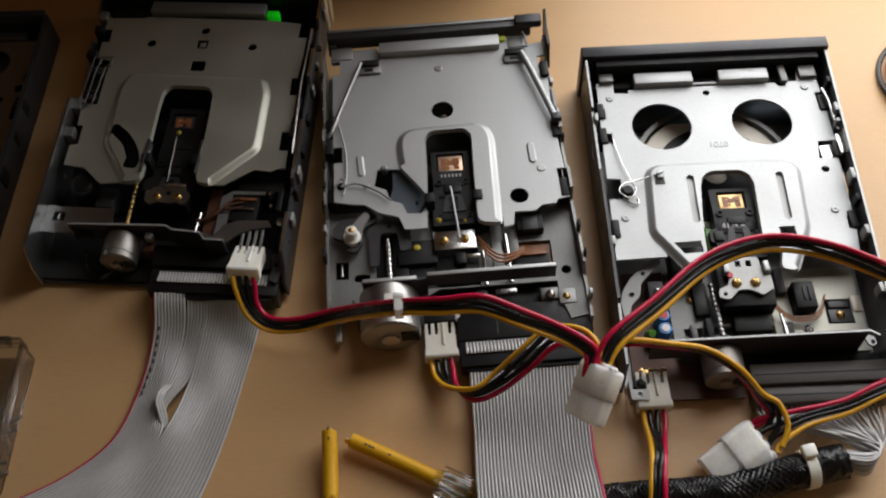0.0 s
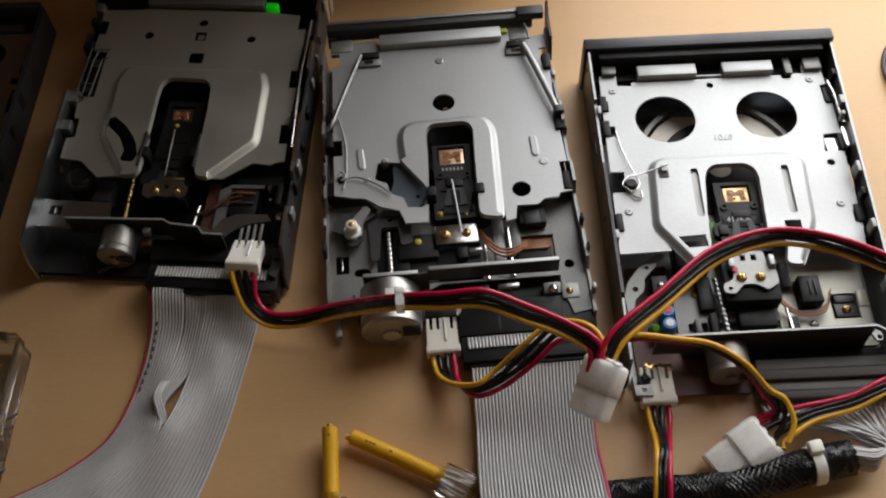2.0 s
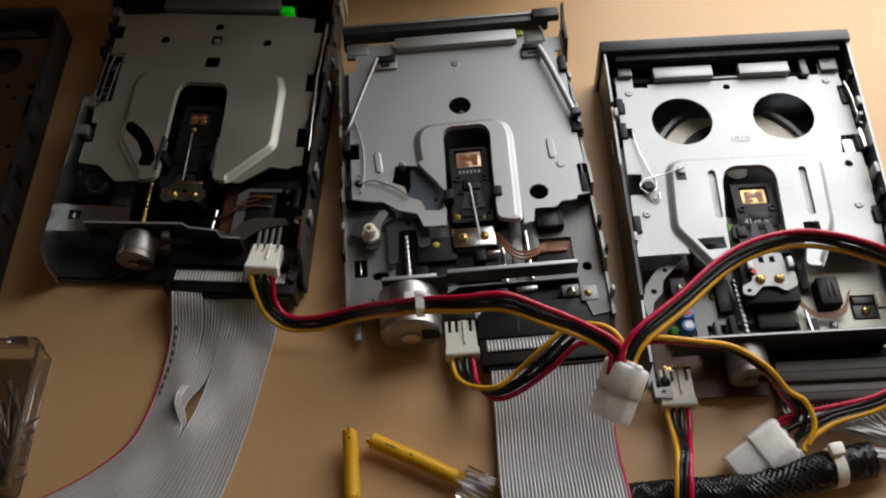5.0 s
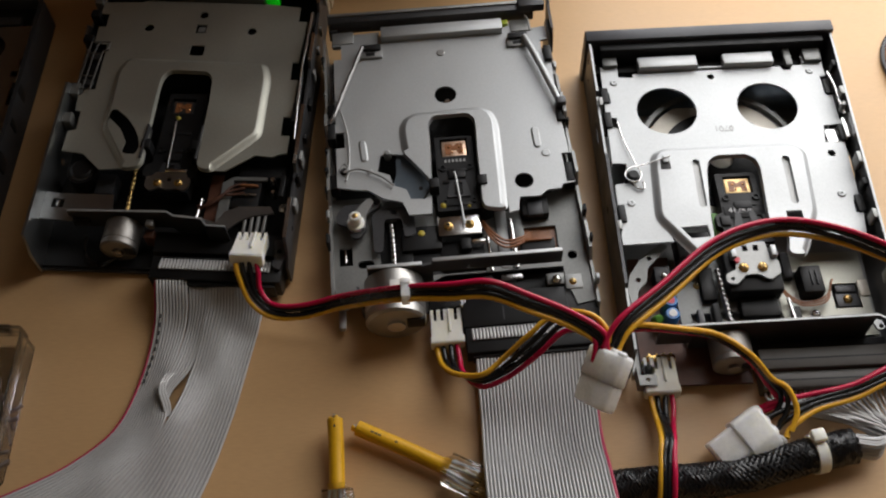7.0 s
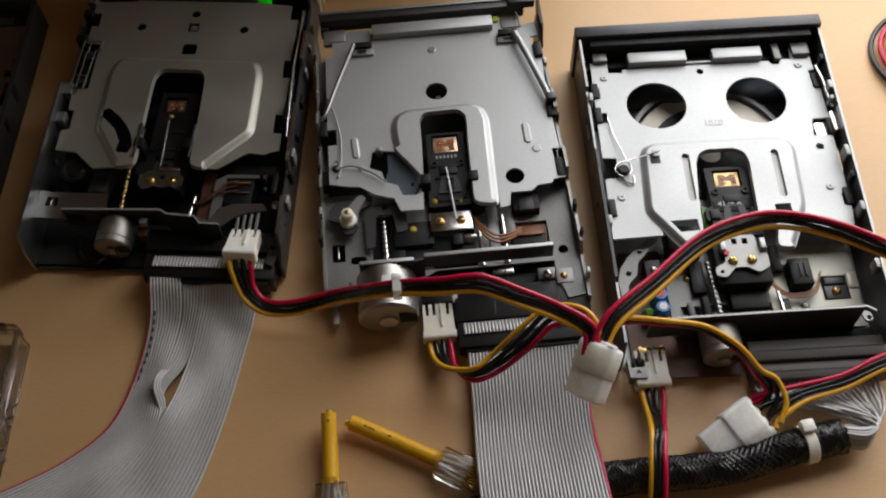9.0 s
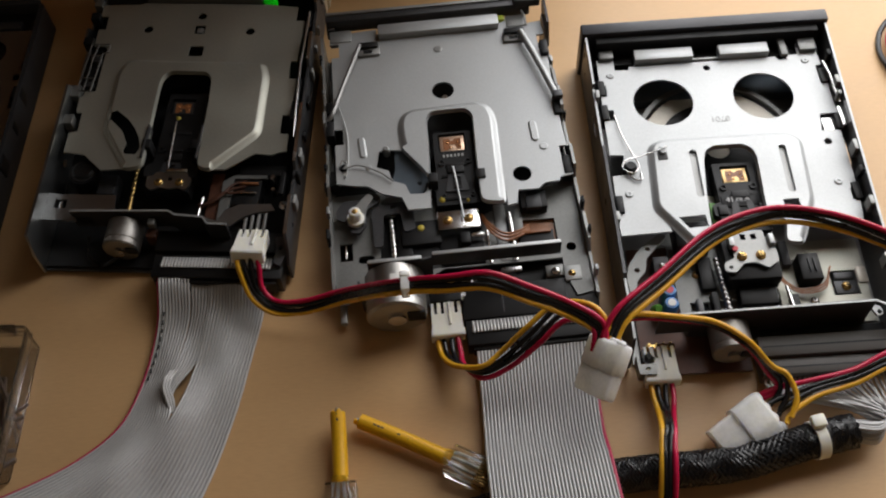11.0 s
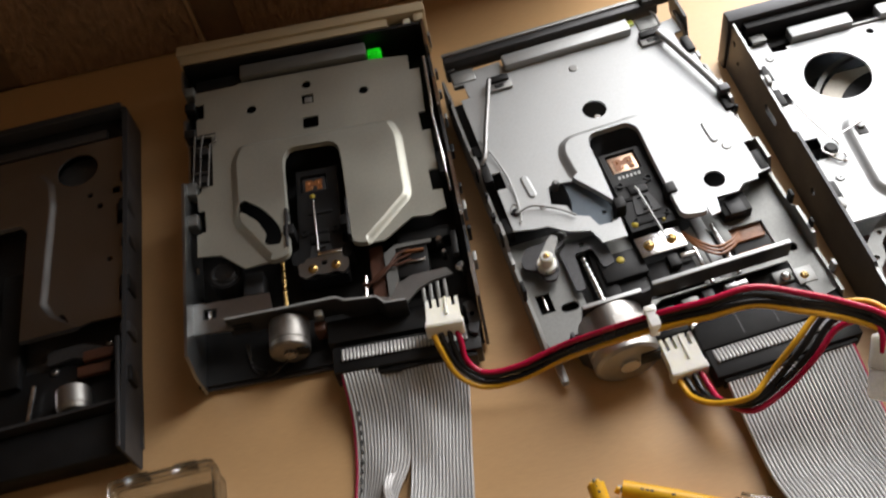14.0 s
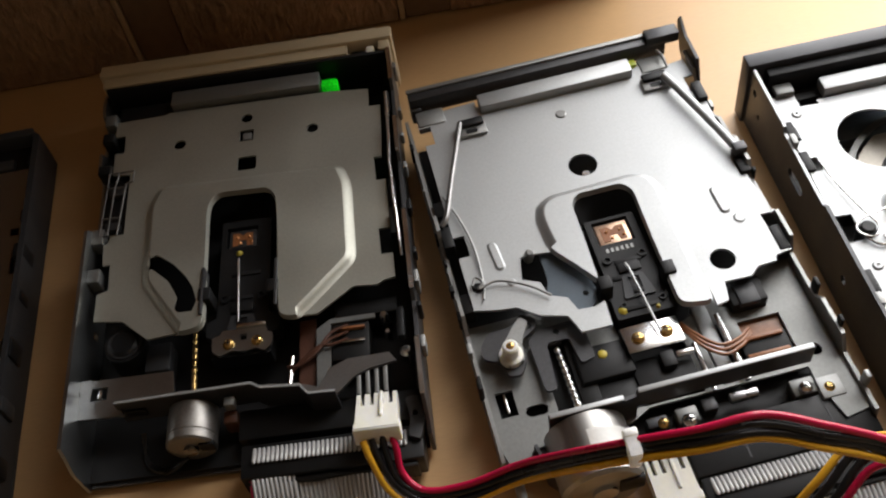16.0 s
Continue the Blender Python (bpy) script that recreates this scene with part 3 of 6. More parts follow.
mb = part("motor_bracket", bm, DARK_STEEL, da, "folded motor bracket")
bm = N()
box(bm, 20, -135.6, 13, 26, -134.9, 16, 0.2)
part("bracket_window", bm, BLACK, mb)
# The bracket's lit edge is a brighter strip over its shaded face.
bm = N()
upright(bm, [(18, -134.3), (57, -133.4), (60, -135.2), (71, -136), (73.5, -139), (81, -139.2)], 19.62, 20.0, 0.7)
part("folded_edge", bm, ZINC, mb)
bm = N()
box(bm, 11.2, -130, 13, 12.4, -127, 16.1, 0.3)
part("deck_tab", bm, STEEL, dk)
stepper(da, 38.4, 10.6, -134.6, -146.6, 7.2, MOTOR_DULL)
bm = N()
cyl(bm, (17, -112, 6), (17, -112, 15.5), 6.2, 24)
lathe(bm, (17, -112, 15.5), (17, -112, 17), [(0, 4.6), (0.5, 4.6), (1, 3.6)], 24)
part("damper", bm, BLACK, da, "black round damper")
bm = N()
plate(bm, ring(17, -112, 5.2, 24), [ring(17, -112, 4.5, 24)], 15.6, 16.0)
part("damper_ring", bm, DARK_STEEL, da)
ha = head(da, 44.5, -70, 60.5, -121, 15.2, (46.6, -80.3, 55.6, -73.2), DARK_STEEL, (17, 6.6, 2.6))
bm = N()
lathe(bm, (50.4, -83.2, 15.1), (50.4, -83.2, 16.0), [(0, 1.1), (0.5, 0.9), (1, 0.3)], 10)
part("adjuster", bm, PAINT_DAB, da, "yellow-green paint dab")
bm = N()
sweep(bm, [(51, -87, 17.4), (51.6, -110, 16.4)], 0.4, 8)
part("lever_rod", bm, STEEL, da, "thin bright lever rod")
bm = N()
plate(bm, fillet([(44, -114.6), (46.4, -114.2), (47, -112.6), (60.2, -112.8), (60.4, -114.6), (62.2, -115), (62, -119), (60, -121.2), (57.4, -119.8), (54, -120.6), (50, -119.8), (46.6, -121.4), (44.2, -119.4)], 0.7, 2), [rect(52.4, -116.6, 54.4, -114.6)], 15.6, 16.6)
part("head_clamp", bm, SHADE_STEEL, da, "dull head clamp")
bm = N()
box(bm, 51.5, -112.8, 16.2, 60.4, -111.6, 18, 0.3)
part("clamp_spring", bm, STEEL, da)
screw(da, 49.2, -117.6, 16.6, 1.7)
screw(da, 57.6, -117.4, 16.6, 1.7)
worm(da, (37.0, -106, 11.5), (38.2, -133, 11.5), 0.9, GOLD_WORM, 11)
bm = N()
sweep(bm, [(67.2, -122, 12.4), (66.6, -134, 13)], 0.7, 10)
part("guide_shaft", bm, STEEL, da, "polished guide shaft")
bm = N()
box(bm, 63.8, -135.6, 12.2, 69.4, -133.2, 14, 0.4)
part("shaft_clamp", bm, BRASS, da)
bm = N()
plate(bm, [(69.2, -110), (74.2, -109.6), (74.2, -132.6), (69.4, -132)], (), 12.0, 12.4)
part("flex_circuit", bm, PCB, da, "brown flexible circuit")
for k in range(3):
    bm = N()
    sweep(bm, spline([(66 + 0.5 * k, -125.5 - k, 12.8), (70 + k * 0.6, -126.4 + k, 14.4), (75 + k * 0.5, -123.2 + k * 0.9, 15.4), (79, -117.4 - k * 2, 15.2), (84, -114.6 - k * 2.4, 14.2)]), 0.5, 6)
    part("head_wire", bm, PCB, da)
bm = N()
plate(bm, [(74.8, -135), (74.6, -114.6), (78.6, -111.6), (92, -111.4), (92, -113), (78.8, -113.2), (78.8, -128.6), (76.8, -135)], (), 13.0, 14.0)
part("side_deck", bm, DECK, da, "grey steel deck round the socket")
bm = N()
box(bm, 79, -126, 6, 90.2, -113.6, 13.6, 0.5)
fb = part("flex_socket", bm, BLACK, da, "black flexible-circuit socket")
for y in (-115.4, -120):
    bm = N()
    box(bm, 81, y - 0.8, 13.4, 89, y, 14.8, 0.2)
    part("socket_lip", bm, STEEL if y < -118 else FLEX, fb)
bm = N()
box(bm, 22.4, -120.4, 5, 30, -110.6, 12, 0.6)
part("frame_block", bm, GREY_PLASTIC, da, "dark grey frame block")
bm = N()
box(bm, 80, -111, 6, 99, -105.4, 13.2, 0.8)
part("frame_block", bm, BLACK, da)
for x, y, r in ((95, -114, 1.4), (96, -120, 1.1), (101, -127, 2.0)):
    bm = N()
    lathe(bm, (x, y, 12), (x, y, 16.8), [(0, r), (0.8, r), (1, r * 0.6)], 14)
    part("stud", bm, STEEL, da)
bm = N()
box(bm, 51.5, -146, 4, 103.5, -136.5, 10.5, 0.6)
part("rear_socket", bm, BLACK, da, "black ribbon socket")
idc(da, 53, 103.5, -158.5, -148.5, 2, 12)
for k in range(4):
    bm = N()
    box(bm, 86.3 + 2.54 * k, -139, 14.4, 87.5 + 2.54 * k, -128.6, 15.6, 0.25)
    part("power_pin", bm, ZINC_DULL, da, "grey power pin")
bm = N()
plate(bm, fillet([(99.4, -141), (103, -140.4), (104.6, -148), (103, -154), (100, -152.6), (100.6, -147)], 0.8, 2), [ring(102, -146, 0.9, 10)], 9, 14)
part("rear_lug", bm, DARK_STEEL, da, "bent rear lug")
for a, c in ((0, WIRE_BLACK), (1, WIRE_BLACK)):
    bm = N()
    sweep(bm, spline([(22 + a, -138, 7), (24, -146 - a, 5), (30, -149 - a, 4.6), (36, -147, 6)]), 0.55, 6)
    part("motor_wire", bm, c, da)
bm = N()
box(bm, 47.5, -141, 6, 51.5, -137, 12.5, 0.6)
part("component", bm, PCB, da, "small brown component")
bm = N()
box(bm, 48.5, -137.6, 13, 51.5, -134.8, 16.5, 0.4)
part("lug", bm, ZINC_DULL, da)

# ---- bare drive with no bezel ----
B_AT, B_TURN = (-57.5, 120.0, 0), 2.6
db = thing("floppy_drive", "bare opened floppy drive with a grey embossed carriage and no bezel", "floppy drive", B_AT, B_TURN, group="opened floppy drives")
bm = N()
plate(bm, [(2.5, 0), (100.5, 0), (102, -136), (60, -137), (40, -130), (16, -130), (14, -122), (3, -122)], [rect(30, -70, 70, -20, 4)], 2.0, 3.2)
part("bottom_pan", bm, ZINC_DULL, db, "grey steel bottom pan")
bm = N()
box(bm, 5, -118, 3.3, 100, -1, 4.4)
part("circuit_board", bm, BLACK, db, "dark circuit board under the carriage")
bm = N()
side_sheet(bm, 2.6, [(2, 2), (2, 17), (-10, 19), (-20, 16), (-40, 16), (-44, 21), (-50, 21), (-54, 15), (-72, 15), (-74, 18), (-80, 18), (-84, 13), (-118, 13), (-124, 11), (-126, 6), (-122, 2)], 1.1,
           [[(y, z) for y, z in ring(-30, 9, 2, 10)], [(y, z) for y, z in capsule(-60, 8, -68, 8, 1.4)]], lean=-0.004)
part("side_wall", bm, ZINC_DULL, db, "bent steel side wall")
bm = N()
side_sheet(bm, 99.4, [(1, 2), (1, 20), (-8, 20), (-12, 15), (-26, 15), (-30, 18), (-38, 18), (-42, 21), (-52, 21), (-56, 16), (-70, 16), (-72, 20), (-82, 20), (-84, 14), (-100, 14), (-103, 17), (-115, 17), (-118, 12), (-136, 12), (-137, 2)], 1.1,
           [[(y, z) for y, z in capsule(-60, 8, -68, 8, 1.4)], [(y, z) for y, z in ring(-92, 8, 1.6, 10)], [(y, z) for y, z in capsule(-120, 7, -128, 7, 1.2)]], lean=-0.012)
part("side_wall", bm, ZINC_DULL, db, "bent steel side wall")
for x0, y, w, z in ((3.8, -36, 6, 17.5), (3.6, -48, 8, 19.5), (4.2, -72, 7, 17), (96.4, -14, 8, 20), (97.2, -48, 7, 19.5), (96.6, -76, 9, 18.6)):
    bm = N()
    box(bm, x0, y - w, z - 6, x0 + 3.4, y, z, 0.5)
    part("slide_catch", bm, BLACK, db, "black slide catch")

B_Z = 18.2
slot = [(62.4, -95.4), (62.8, -70), (63.4, -52), (61, -48.6), (47, -48.8), (44.9, -52), (45.0, -66), (43.2, -94.8)]
plat = [(72.4, -97.2)] + [(62.4, -95.4), (62.8, -70), (63.4, -52), (61, -48.6), (47, -48.8), (44.9, -52), (44.8, -62), (44.1, -82.4), (40.4, -76.2), (33.8, -66.6), (32.9, -62.8)] + [(32.4, -53), (34.3, -47.6), (38.8, -44.8), (66.5, -44), (71.4, -46.8), (73.4, -53)]
outer = [(6.4, -1), (16, -1), (16, 2), (27, 2.6), (27, 0), (82, 0), (83, 2.4), (92, 2), (92, -2), (99, -1), (99.4, -9), (96, -9.4), (96, -17), (99.2, -17), (98.6, -47), (99.6, -71), (96.4, -71), (96.8, -81), (99.8, -81), (99.8, -85.4), (95, -86), (94, -88), (88.6, -88.2), (85.6, -90.8),
         (77.6, -90.6), (76.4, -96.7), (72.8, -97.4), (73.4, -53), (71.4, -46.8), (66.5, -44), (38.8, -44.8), (34.3, -47.6), (32.4, -53), (32.9, -62.8), (33.8, -66.6), (28, -64.8), (24.6, -65.2), (23, -73), (27.9, -75.4), (28.9, -80.4), (33.9, -82.8), (35.5, -87.6), (40.6, -88), (43.6, -86.8), (43.1, -95.2), (34.3, -95), (32.2, -88.8), (24.7, -86.3), (19, -81.8), (14, -81.2), (7, -79.4), (7, -60), (10.6, -60), (10.4, -52), (7, -52), (7, -12), (10.4, -12), (10.2, -4), (6.4, -4)]
bm = N()
plate(bm, tuck(outer, plat, 1.4), [ring(53.0, -35.9, 4.6, 28), ring(80.1, -83, 3.7, 24)], B_Z - 0.9, B_Z - 0.05)
soft_plat = fillet(plat, 3.4, 4)
raised(bm, soft_plat, slot_inset(soft_plat, [(72.4, -97.2)] + slot[:6] + [(44.8, -62), (44.1, -82.4), (40.4, -76.2), (33.8, -66.6)], 3.0, 0.45), B_Z, 2.0, [], 0.8)
cp = part("carriage_plate", bm, ZINC, db, "embossed zinc-plated carriage plate", smooth=50)
for x0, y0, x1, y1, r in ((87.4, -58.5, 87.6, -66, 1.7), (17.6, -58.6, 18.2, -66.5, 1.6)):
    bm = N()
    raised(bm, capsule(x0, y0, x1, y1, r), 0.7, B_Z, 0.55, [], 0.4)
    part("embossed_bead", bm, ZINC, cp)
for x, y, r in ((90.4, -70.4, 1.9), (52.9, -12.4, 1.9), (20, -73, 1.4)):
    bm = N()
    raised(bm, ring(x, y, r, 16), 0.5, B_Z, 0.35, [], 0.3)
    part("pressed_boss", bm, ZINC_DULL if y > -20 else ZINC, cp)
bm = N()
cyl(bm, (53.6, -37.4, 10), (53.6, -37.4, 15.5), 1.2, 14)
part("spindle_tip", bm, STEEL, db)
bm = N()
box(bm, 27.8, -3.8, B_Z - 0.5, 80.4, 2.4, 21.6, 0.6, 2)
part("front_lip", bm, ZINC, db, "folded steel lip")
bm = N()
box(bm, 5.4, 4.6, 16.5, 95, 8.8, 23.4, 0.7)
box(bm, 5.4, 3.2, 14, 9.0, 7.0, 20, 0.4)
bar = part("shutter_bar", bm, DARK_STEEL, db, "dark metal shutter bar across the front")
bm = N()
box(bm, 5.2, 7.9, 23.0, 89, 9.6, 24.2, 0.4)
part("bar_edge", bm, ZINC_DULL, bar)
bm = N()
box(bm, 88, 4.4, 21.5, 99.5, 9.4, 25.6, 0.6)
part("bar_hinge", bm, DARK_STEEL, bar)
bm = N()
side_sheet(bm, 100.6, [(-12, 13), (-8, 24), (3, 24.5), (9, 28), (10, 25.5), (6, 16), (0, 12)], 1.0, [[(y, z) for y, z in ring(-2, 19, 1.4, 10)]])
part("hinge_ear", bm, DARK_STEEL, db, "bent hinge ear")
bm = N()
sweep(bm, [(91, 3, 21), (91.6, -1, 22), (92, -4.6, 20)], 0.5, 6)
part("hinge_pin", bm, ZINC_DULL, db)
for x0, x1 in ((6.5, 16), (84, 93)):
    bm = N()
    box(bm, x0, -3.4, 15, x1, 3.6, B_Z + 0.6, 0.6)
    part("front_tab", bm, ZINC_DULL, db)
bm = N()
box(bm, 80.6, 0.5, 15, 83.4, 3.4, 19.4, 0.5)
part("status_lamp", bm, mat("unlit_lime_lamp", (0.45, 0.55, 0.05), 0.3), db, "small lime-green lamp")
for x, y in ((22.5, -9.2), (85.5, -8.6)):
    bm = N()
    box(bm, x - 4, y - 4, B_Z + 0.02, x + 5.5, y + 1.6, B_Z + 1.4, 0.4)
    sb = part("spring_anchor", bm, ZINC_DULL, db, "bent spring anchor")
    bm = N()
    box(bm, x - 3.4, y - 0.6, B_Z + 1.2, x + 5, y + 2.4, B_Z + 2.8, 0.5)
    part("anchor_hook", bm, BLACK, sb)
    bm = N()
    box(bm, x - 1.5, y - 3.2, B_Z + 1.3, x + 2.2, y - 1.4, B_Z + 1.6)
    part("anchor_slot", bm, BLACK, sb)
bm = N()
sweep(bm, spline([(19.6, -8.6, 21.2), (17.5, -15, 21.4), (11.5, -32, 21.4), (7, -45, 21), (4.6, -48, 20)]), 0.95, 10)
part("tension_spring", bm, SPRING, db, "grey rod-shaped tension spring")
bm = N()
sweep(bm, spline([(89, -9.4, 21.4), (92, -20, 21.6), (96.6, -38, 21.6), (98.6, -46.5, 21.4)]), 1.4, 12)
part("tension_spring", bm, ZINC, db, "grey rod-shaped tension spring")
bm = N()
box(bm, 97.4, -49, 18, 101.4, -45.6, 23, 0.5)
part("spring_pin", bm, DARK_STEEL, db)
bm = N()
sweep(bm, spline([(7.6, -36, 19.2), (10.4, -46, 19.4), (12.2, -58, 19.2), (11.8, -72, 19), (10.6, -77, 19)]), 0.4, 8)
part("wire_spring", bm, ZINC_DULL, db, "thin curved wire spring")
bm = N()
sweep(bm, spline([(8.4, -72, 19.6), (10, -69.6, 20), (11.6, -71.6, 20), (10.2, -73.4, 19.6), (16, -72.2, 19.6), (24, -76.4, 19.6), (29.4, -81.4, 19.4)]), 0.4, 8)
part("wire_spring", bm, ZINC_DULL, db, "thin curved wire spring")
bm = N()
lathe(bm, (10, -72, 12), (10, -72, 19), [(0, 2.4), (0.85, 2.4), (0.9, 1.4), (1, 1.2)], 18)
part("spring_post", bm, BLACK, db)
bm = N()
plate(bm, fillet([(30.6, -63), (34, -64.5), (42.2, -76), (43.2, -82.5), (40.4, -86.6), (35.6, -88.8), (32, -84.5), (28, -81), (30.4, -74)], 1.2, 3), [ring(39.6, -81.6, 0.9, 10)], 15.2, 16.2)
part("latch_lever", bm, LEVER, db, "blue-grey latch lever")
bm = N()
lathe(bm, (27.4, -63.2, 14), (27.4, -66, 21), [(0, 1.6), (0.8, 1.4), (1, 0.8)], 12)
part("latch_pin", bm, ZINC, db)

# rear deck of the bare drive
deck = [(4, -80), (30, -80), (45, -80), (45, -118), (62, -118), (62, -96), (100.4, -80), (101.8, -134), (94, -135.4), (91, -124), (91, -118.6), (46, -118.6), (40, -121.6), (16, -121.6), (12, -122.4), (9, -130), (6.5, -130), (4.2, -121)]
bm = N()
plate(bm, deck, [rect(22, -113, 30, -92, 0.6), rect(6.4, -111, 11.4, -103), capsule(15, -111, 18, -111, 1.7), rect(67, -116.5, 73, -99), rect(74.2, -116, 90.5, -100), ring(95, -114, 1.9, 16), rect(31, -118, 43, -100)], 9.4, 10.4)
dk = part("deck", bm, DECK, db, "grey steel deck behind the carriage")
bm = N()
box(bm, 8.4, -110, 8, 9.2, -104, 10.8, 0.2)
part("deck_tab", bm, STEEL, dk)
bm = N()
plate(bm, fillet([(19.6, -91), (23, -88), (33, -87.6), (36, -91), (36.4, -101), (32, -102), (31, -93), (24.4, -93), (23.4, -108), (20, -108)], 1.4, 3), [ring(28, -90.2, 0.9, 10)], 12.6, 13.6)
part("deck_rib", bm, DARK_STEEL, dk, "dark arched rib over the lead screw")
bm = N()
box(bm, 5, -134.8, 2.4, 7.6, -119, 5, 0.5)
part("rear_foot", bm, ZINC, db, "bent rear foot")
bm = N()
upright(bm, [(17.4, -120.4), (37.6, -120.4)], 9, 23.2, 1.1)
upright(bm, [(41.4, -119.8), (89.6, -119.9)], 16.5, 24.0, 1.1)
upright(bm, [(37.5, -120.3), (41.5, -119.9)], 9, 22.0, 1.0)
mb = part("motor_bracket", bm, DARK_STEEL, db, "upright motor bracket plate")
# Zinc strips put the edge light on the darkened bracket.
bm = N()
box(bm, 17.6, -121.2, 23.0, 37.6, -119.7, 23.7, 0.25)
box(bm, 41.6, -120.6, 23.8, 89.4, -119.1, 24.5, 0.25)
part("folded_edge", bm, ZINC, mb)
mt = stepper(db, 26.6, 12.4, -121.2, -139.0, 11.2)
bm = N()
rows = [[bm.verts.new((26.6 + 11.32 * math.cos(a), y, 12.4 + 11.32 * math.sin(a))) for y in (-126.5, -132)] for a in [radians(28 + 4 * k) for k in range(18)]]
for a, b in zip(rows, rows[1:]):
    bm.faces.new((a[0], a[1], b[1], b[0]))
bmesh.ops.recalc_face_normals(bm, faces=bm.faces[:])
bmesh.ops.solidify(bm, geom=bm.faces[:], thickness=0.08)
part("sticker", bm, mat("off_white_sticker", (0.7, 0.7, 0.67), 0.45), mt, "off-white paper sticker")

bm = N()
plate(bm, fillet([(6, -90), (9, -86), (16, -85.6), (20, -82), (23.6, -85), (22.6, -88), (17.4, -91), (17.8, -97), (15, -101.6), (11.4, -101), (10.2, -96), (6, -94)], 1.2, 3), [ring(20.4, -86.6, 1.3, 12)], 13.4, 14.8)
part("arm_plate", bm, DARK_STEEL, db, "dark pivot arm")
bm = N()
plate(bm, fillet([(12, -99), (10.4, -94), (16.4, -86.5), (19, -84), (21, -86), (17.6, -92), (17, -98)], 1, 3), (), 14.8, 16.4)
part("pivot_arm", bm, ZINC_DULL, db, "grey pivot arm")
bm = N()
lathe(bm, (13.6, -95.6, 14.8), (13.6, -95.6, 21.4), [(0, 3.4), (0.3, 3.4), (0.34, 2.3), (0.92, 2.3), (1, 1.8)], 22)
rl = part("roller", bm, NYLON, db, "white nylon roller")
screw(db, 13.6, -95.6, 21.0, 1.2)
bm = N()
box(bm, 21.5, -112, 5, 31, -91, 9.0, 0.5)
part("screw_bed", bm, BLACK, db, "black lead-screw bed")
bm = N()
box(bm, 28.9, -114, 5, 34.6, -92, 11.2, 0.5)
part("screw_guard", bm, BLACK, db)
worm(db, (27, -94, 11), (27.4, -119, 12), 1.2, STEEL, 11)
bm = N()
box(bm, 30.6, -108, 6, 46, -97, 13.0, 0.7)
box(bm, 31, -118, 5, 46, -108, 10.6, 0.5)
nut = part("nut_block", bm, BLACK, db, "black follower block")
bm = N()
lathe(bm, (38.4, -100.6, 13), (38.4, -100.6, 13.6), [(0, 1.4), (0.6, 1.2), (1, 0.6)], 14)
part("adjuster", bm, PAINT_DAB, nut)
head(db, 46.6, -56.6, 62.0, -93, 15.8, (49.2, -66.0, 59.2, -58.2), wing=(8, 5.4, 2.0))
bm = N()
for k in range(6):
    box(bm, 49.9 + 1.5 * k, -69.6, 15.82, 50.7 + 1.5 * k, -68.2, 15.9)
part("print_marks", bm, ZINC_DULL, db, "row of pale printed marks")
for x, y in ((47.9, -90.2), (57.8, -91.6)):
    bm = N()
    lathe(bm, (x, y, 15.8), (x, y, 16.6), [(0, 1.4 if x < 50 else 0.7), (0.6, 1.0 if x < 50 else 0.6), (1, 0.4)], 12)
    part("paint_dab", bm, PAINT_DAB, db)
bm = N()
sweep(bm, [(53.2, -76, 18), (53.6, -78, 18), (55.2, -100.5, 17.4)], 0.42, 8)
part("lever_rod", bm, ZINC, db, "thin bright lever rod")
bm = N()
box(bm, 45.0, -104, 14.2, 61.4, -95.4, 15.4, 0.4)
part("head_clamp", bm, STEEL, db, "bright head clamp plate")
screw(db, 48.9, -100, 15.4, 1.9)
screw(db, 57.2, -99.8, 15.4, 1.9)
bm = N()
box(bm, 45, -117.5, 6, 62, -104.4, 11.6, 0.6)
box(bm, 53, -110, 11.4, 57, -105, 14.4, 0.5)
part("carriage_tail", bm, BLACK, db, "black carriage tail")
bm = N()
lathe(bm, (57.4, -107, 14), (62.4, -107, 14), [(0, 0.9), (0.1, 1.1), (0.9, 1.1), (1, 0.9)], 12)
part("coil_spring", bm, STEEL, db)
bm = N()
box(bm, 67.4, -117.6, 8, 71.8, -91.5, 10.9, 0.4)
part("guide_plate", bm, ZINC, db, "bright guide plate")
bm = N()
sweep(bm, [(73.0, -97, 12.2), (73.4, -119, 12.4)], 0.9, 10)
part("guide_shaft", bm, STEEL, db, "polished guide shaft")
bm = N()
sweep(bm, [(63.6, -104, 12.2), (63.8, -119.4, 12.4)], 0.7, 10)
part("guide_shaft", bm, STEEL, db, "polished guide shaft")
bm = N()
box(bm, 67, -123.4, 9.4, 75.0, -121, 11.4, 0.4)
part("shaft_clamp", bm, PIN_STEEL, db, "dull steel shaft clamp")
bm = N()
plate(bm, fillet([(75, -96), (84, -96), (88, -94), (90.4, -100), (90, -116), (75, -117)], 1, 2), (), 8.2, 8.8)
part("flex_circuit", bm, FLEX, db, "brown flexible circuit")
bm = N()
box(bm, 75.6, -113.6, 8.8, 89, -106.4, 12.4, 0.4)
fs = part("flex_socket", bm, BLACK, db, "black flexible-circuit socket")
for y in (-107.4, -112.8):
    bm = N()
    box(bm, 76, y - 0.6, 12.3, 88, y + 0.6, 13.4, 0.3)
    part("socket_lip", bm, FLEX, fs)
for k in range(3):
    bm = N()
    sweep(bm, spline([(62.4, -97 - k, 13), (65, -103 - k * 1.8, 14.6), (70, -107.6 - k * 1.6, 14.4), (76, -106.4 - k * 1.2, 13.4), (80, -103.4 - k, 12)]), 0.5, 6)
    part("head_wire", bm, FLEX, db)
bm = N()
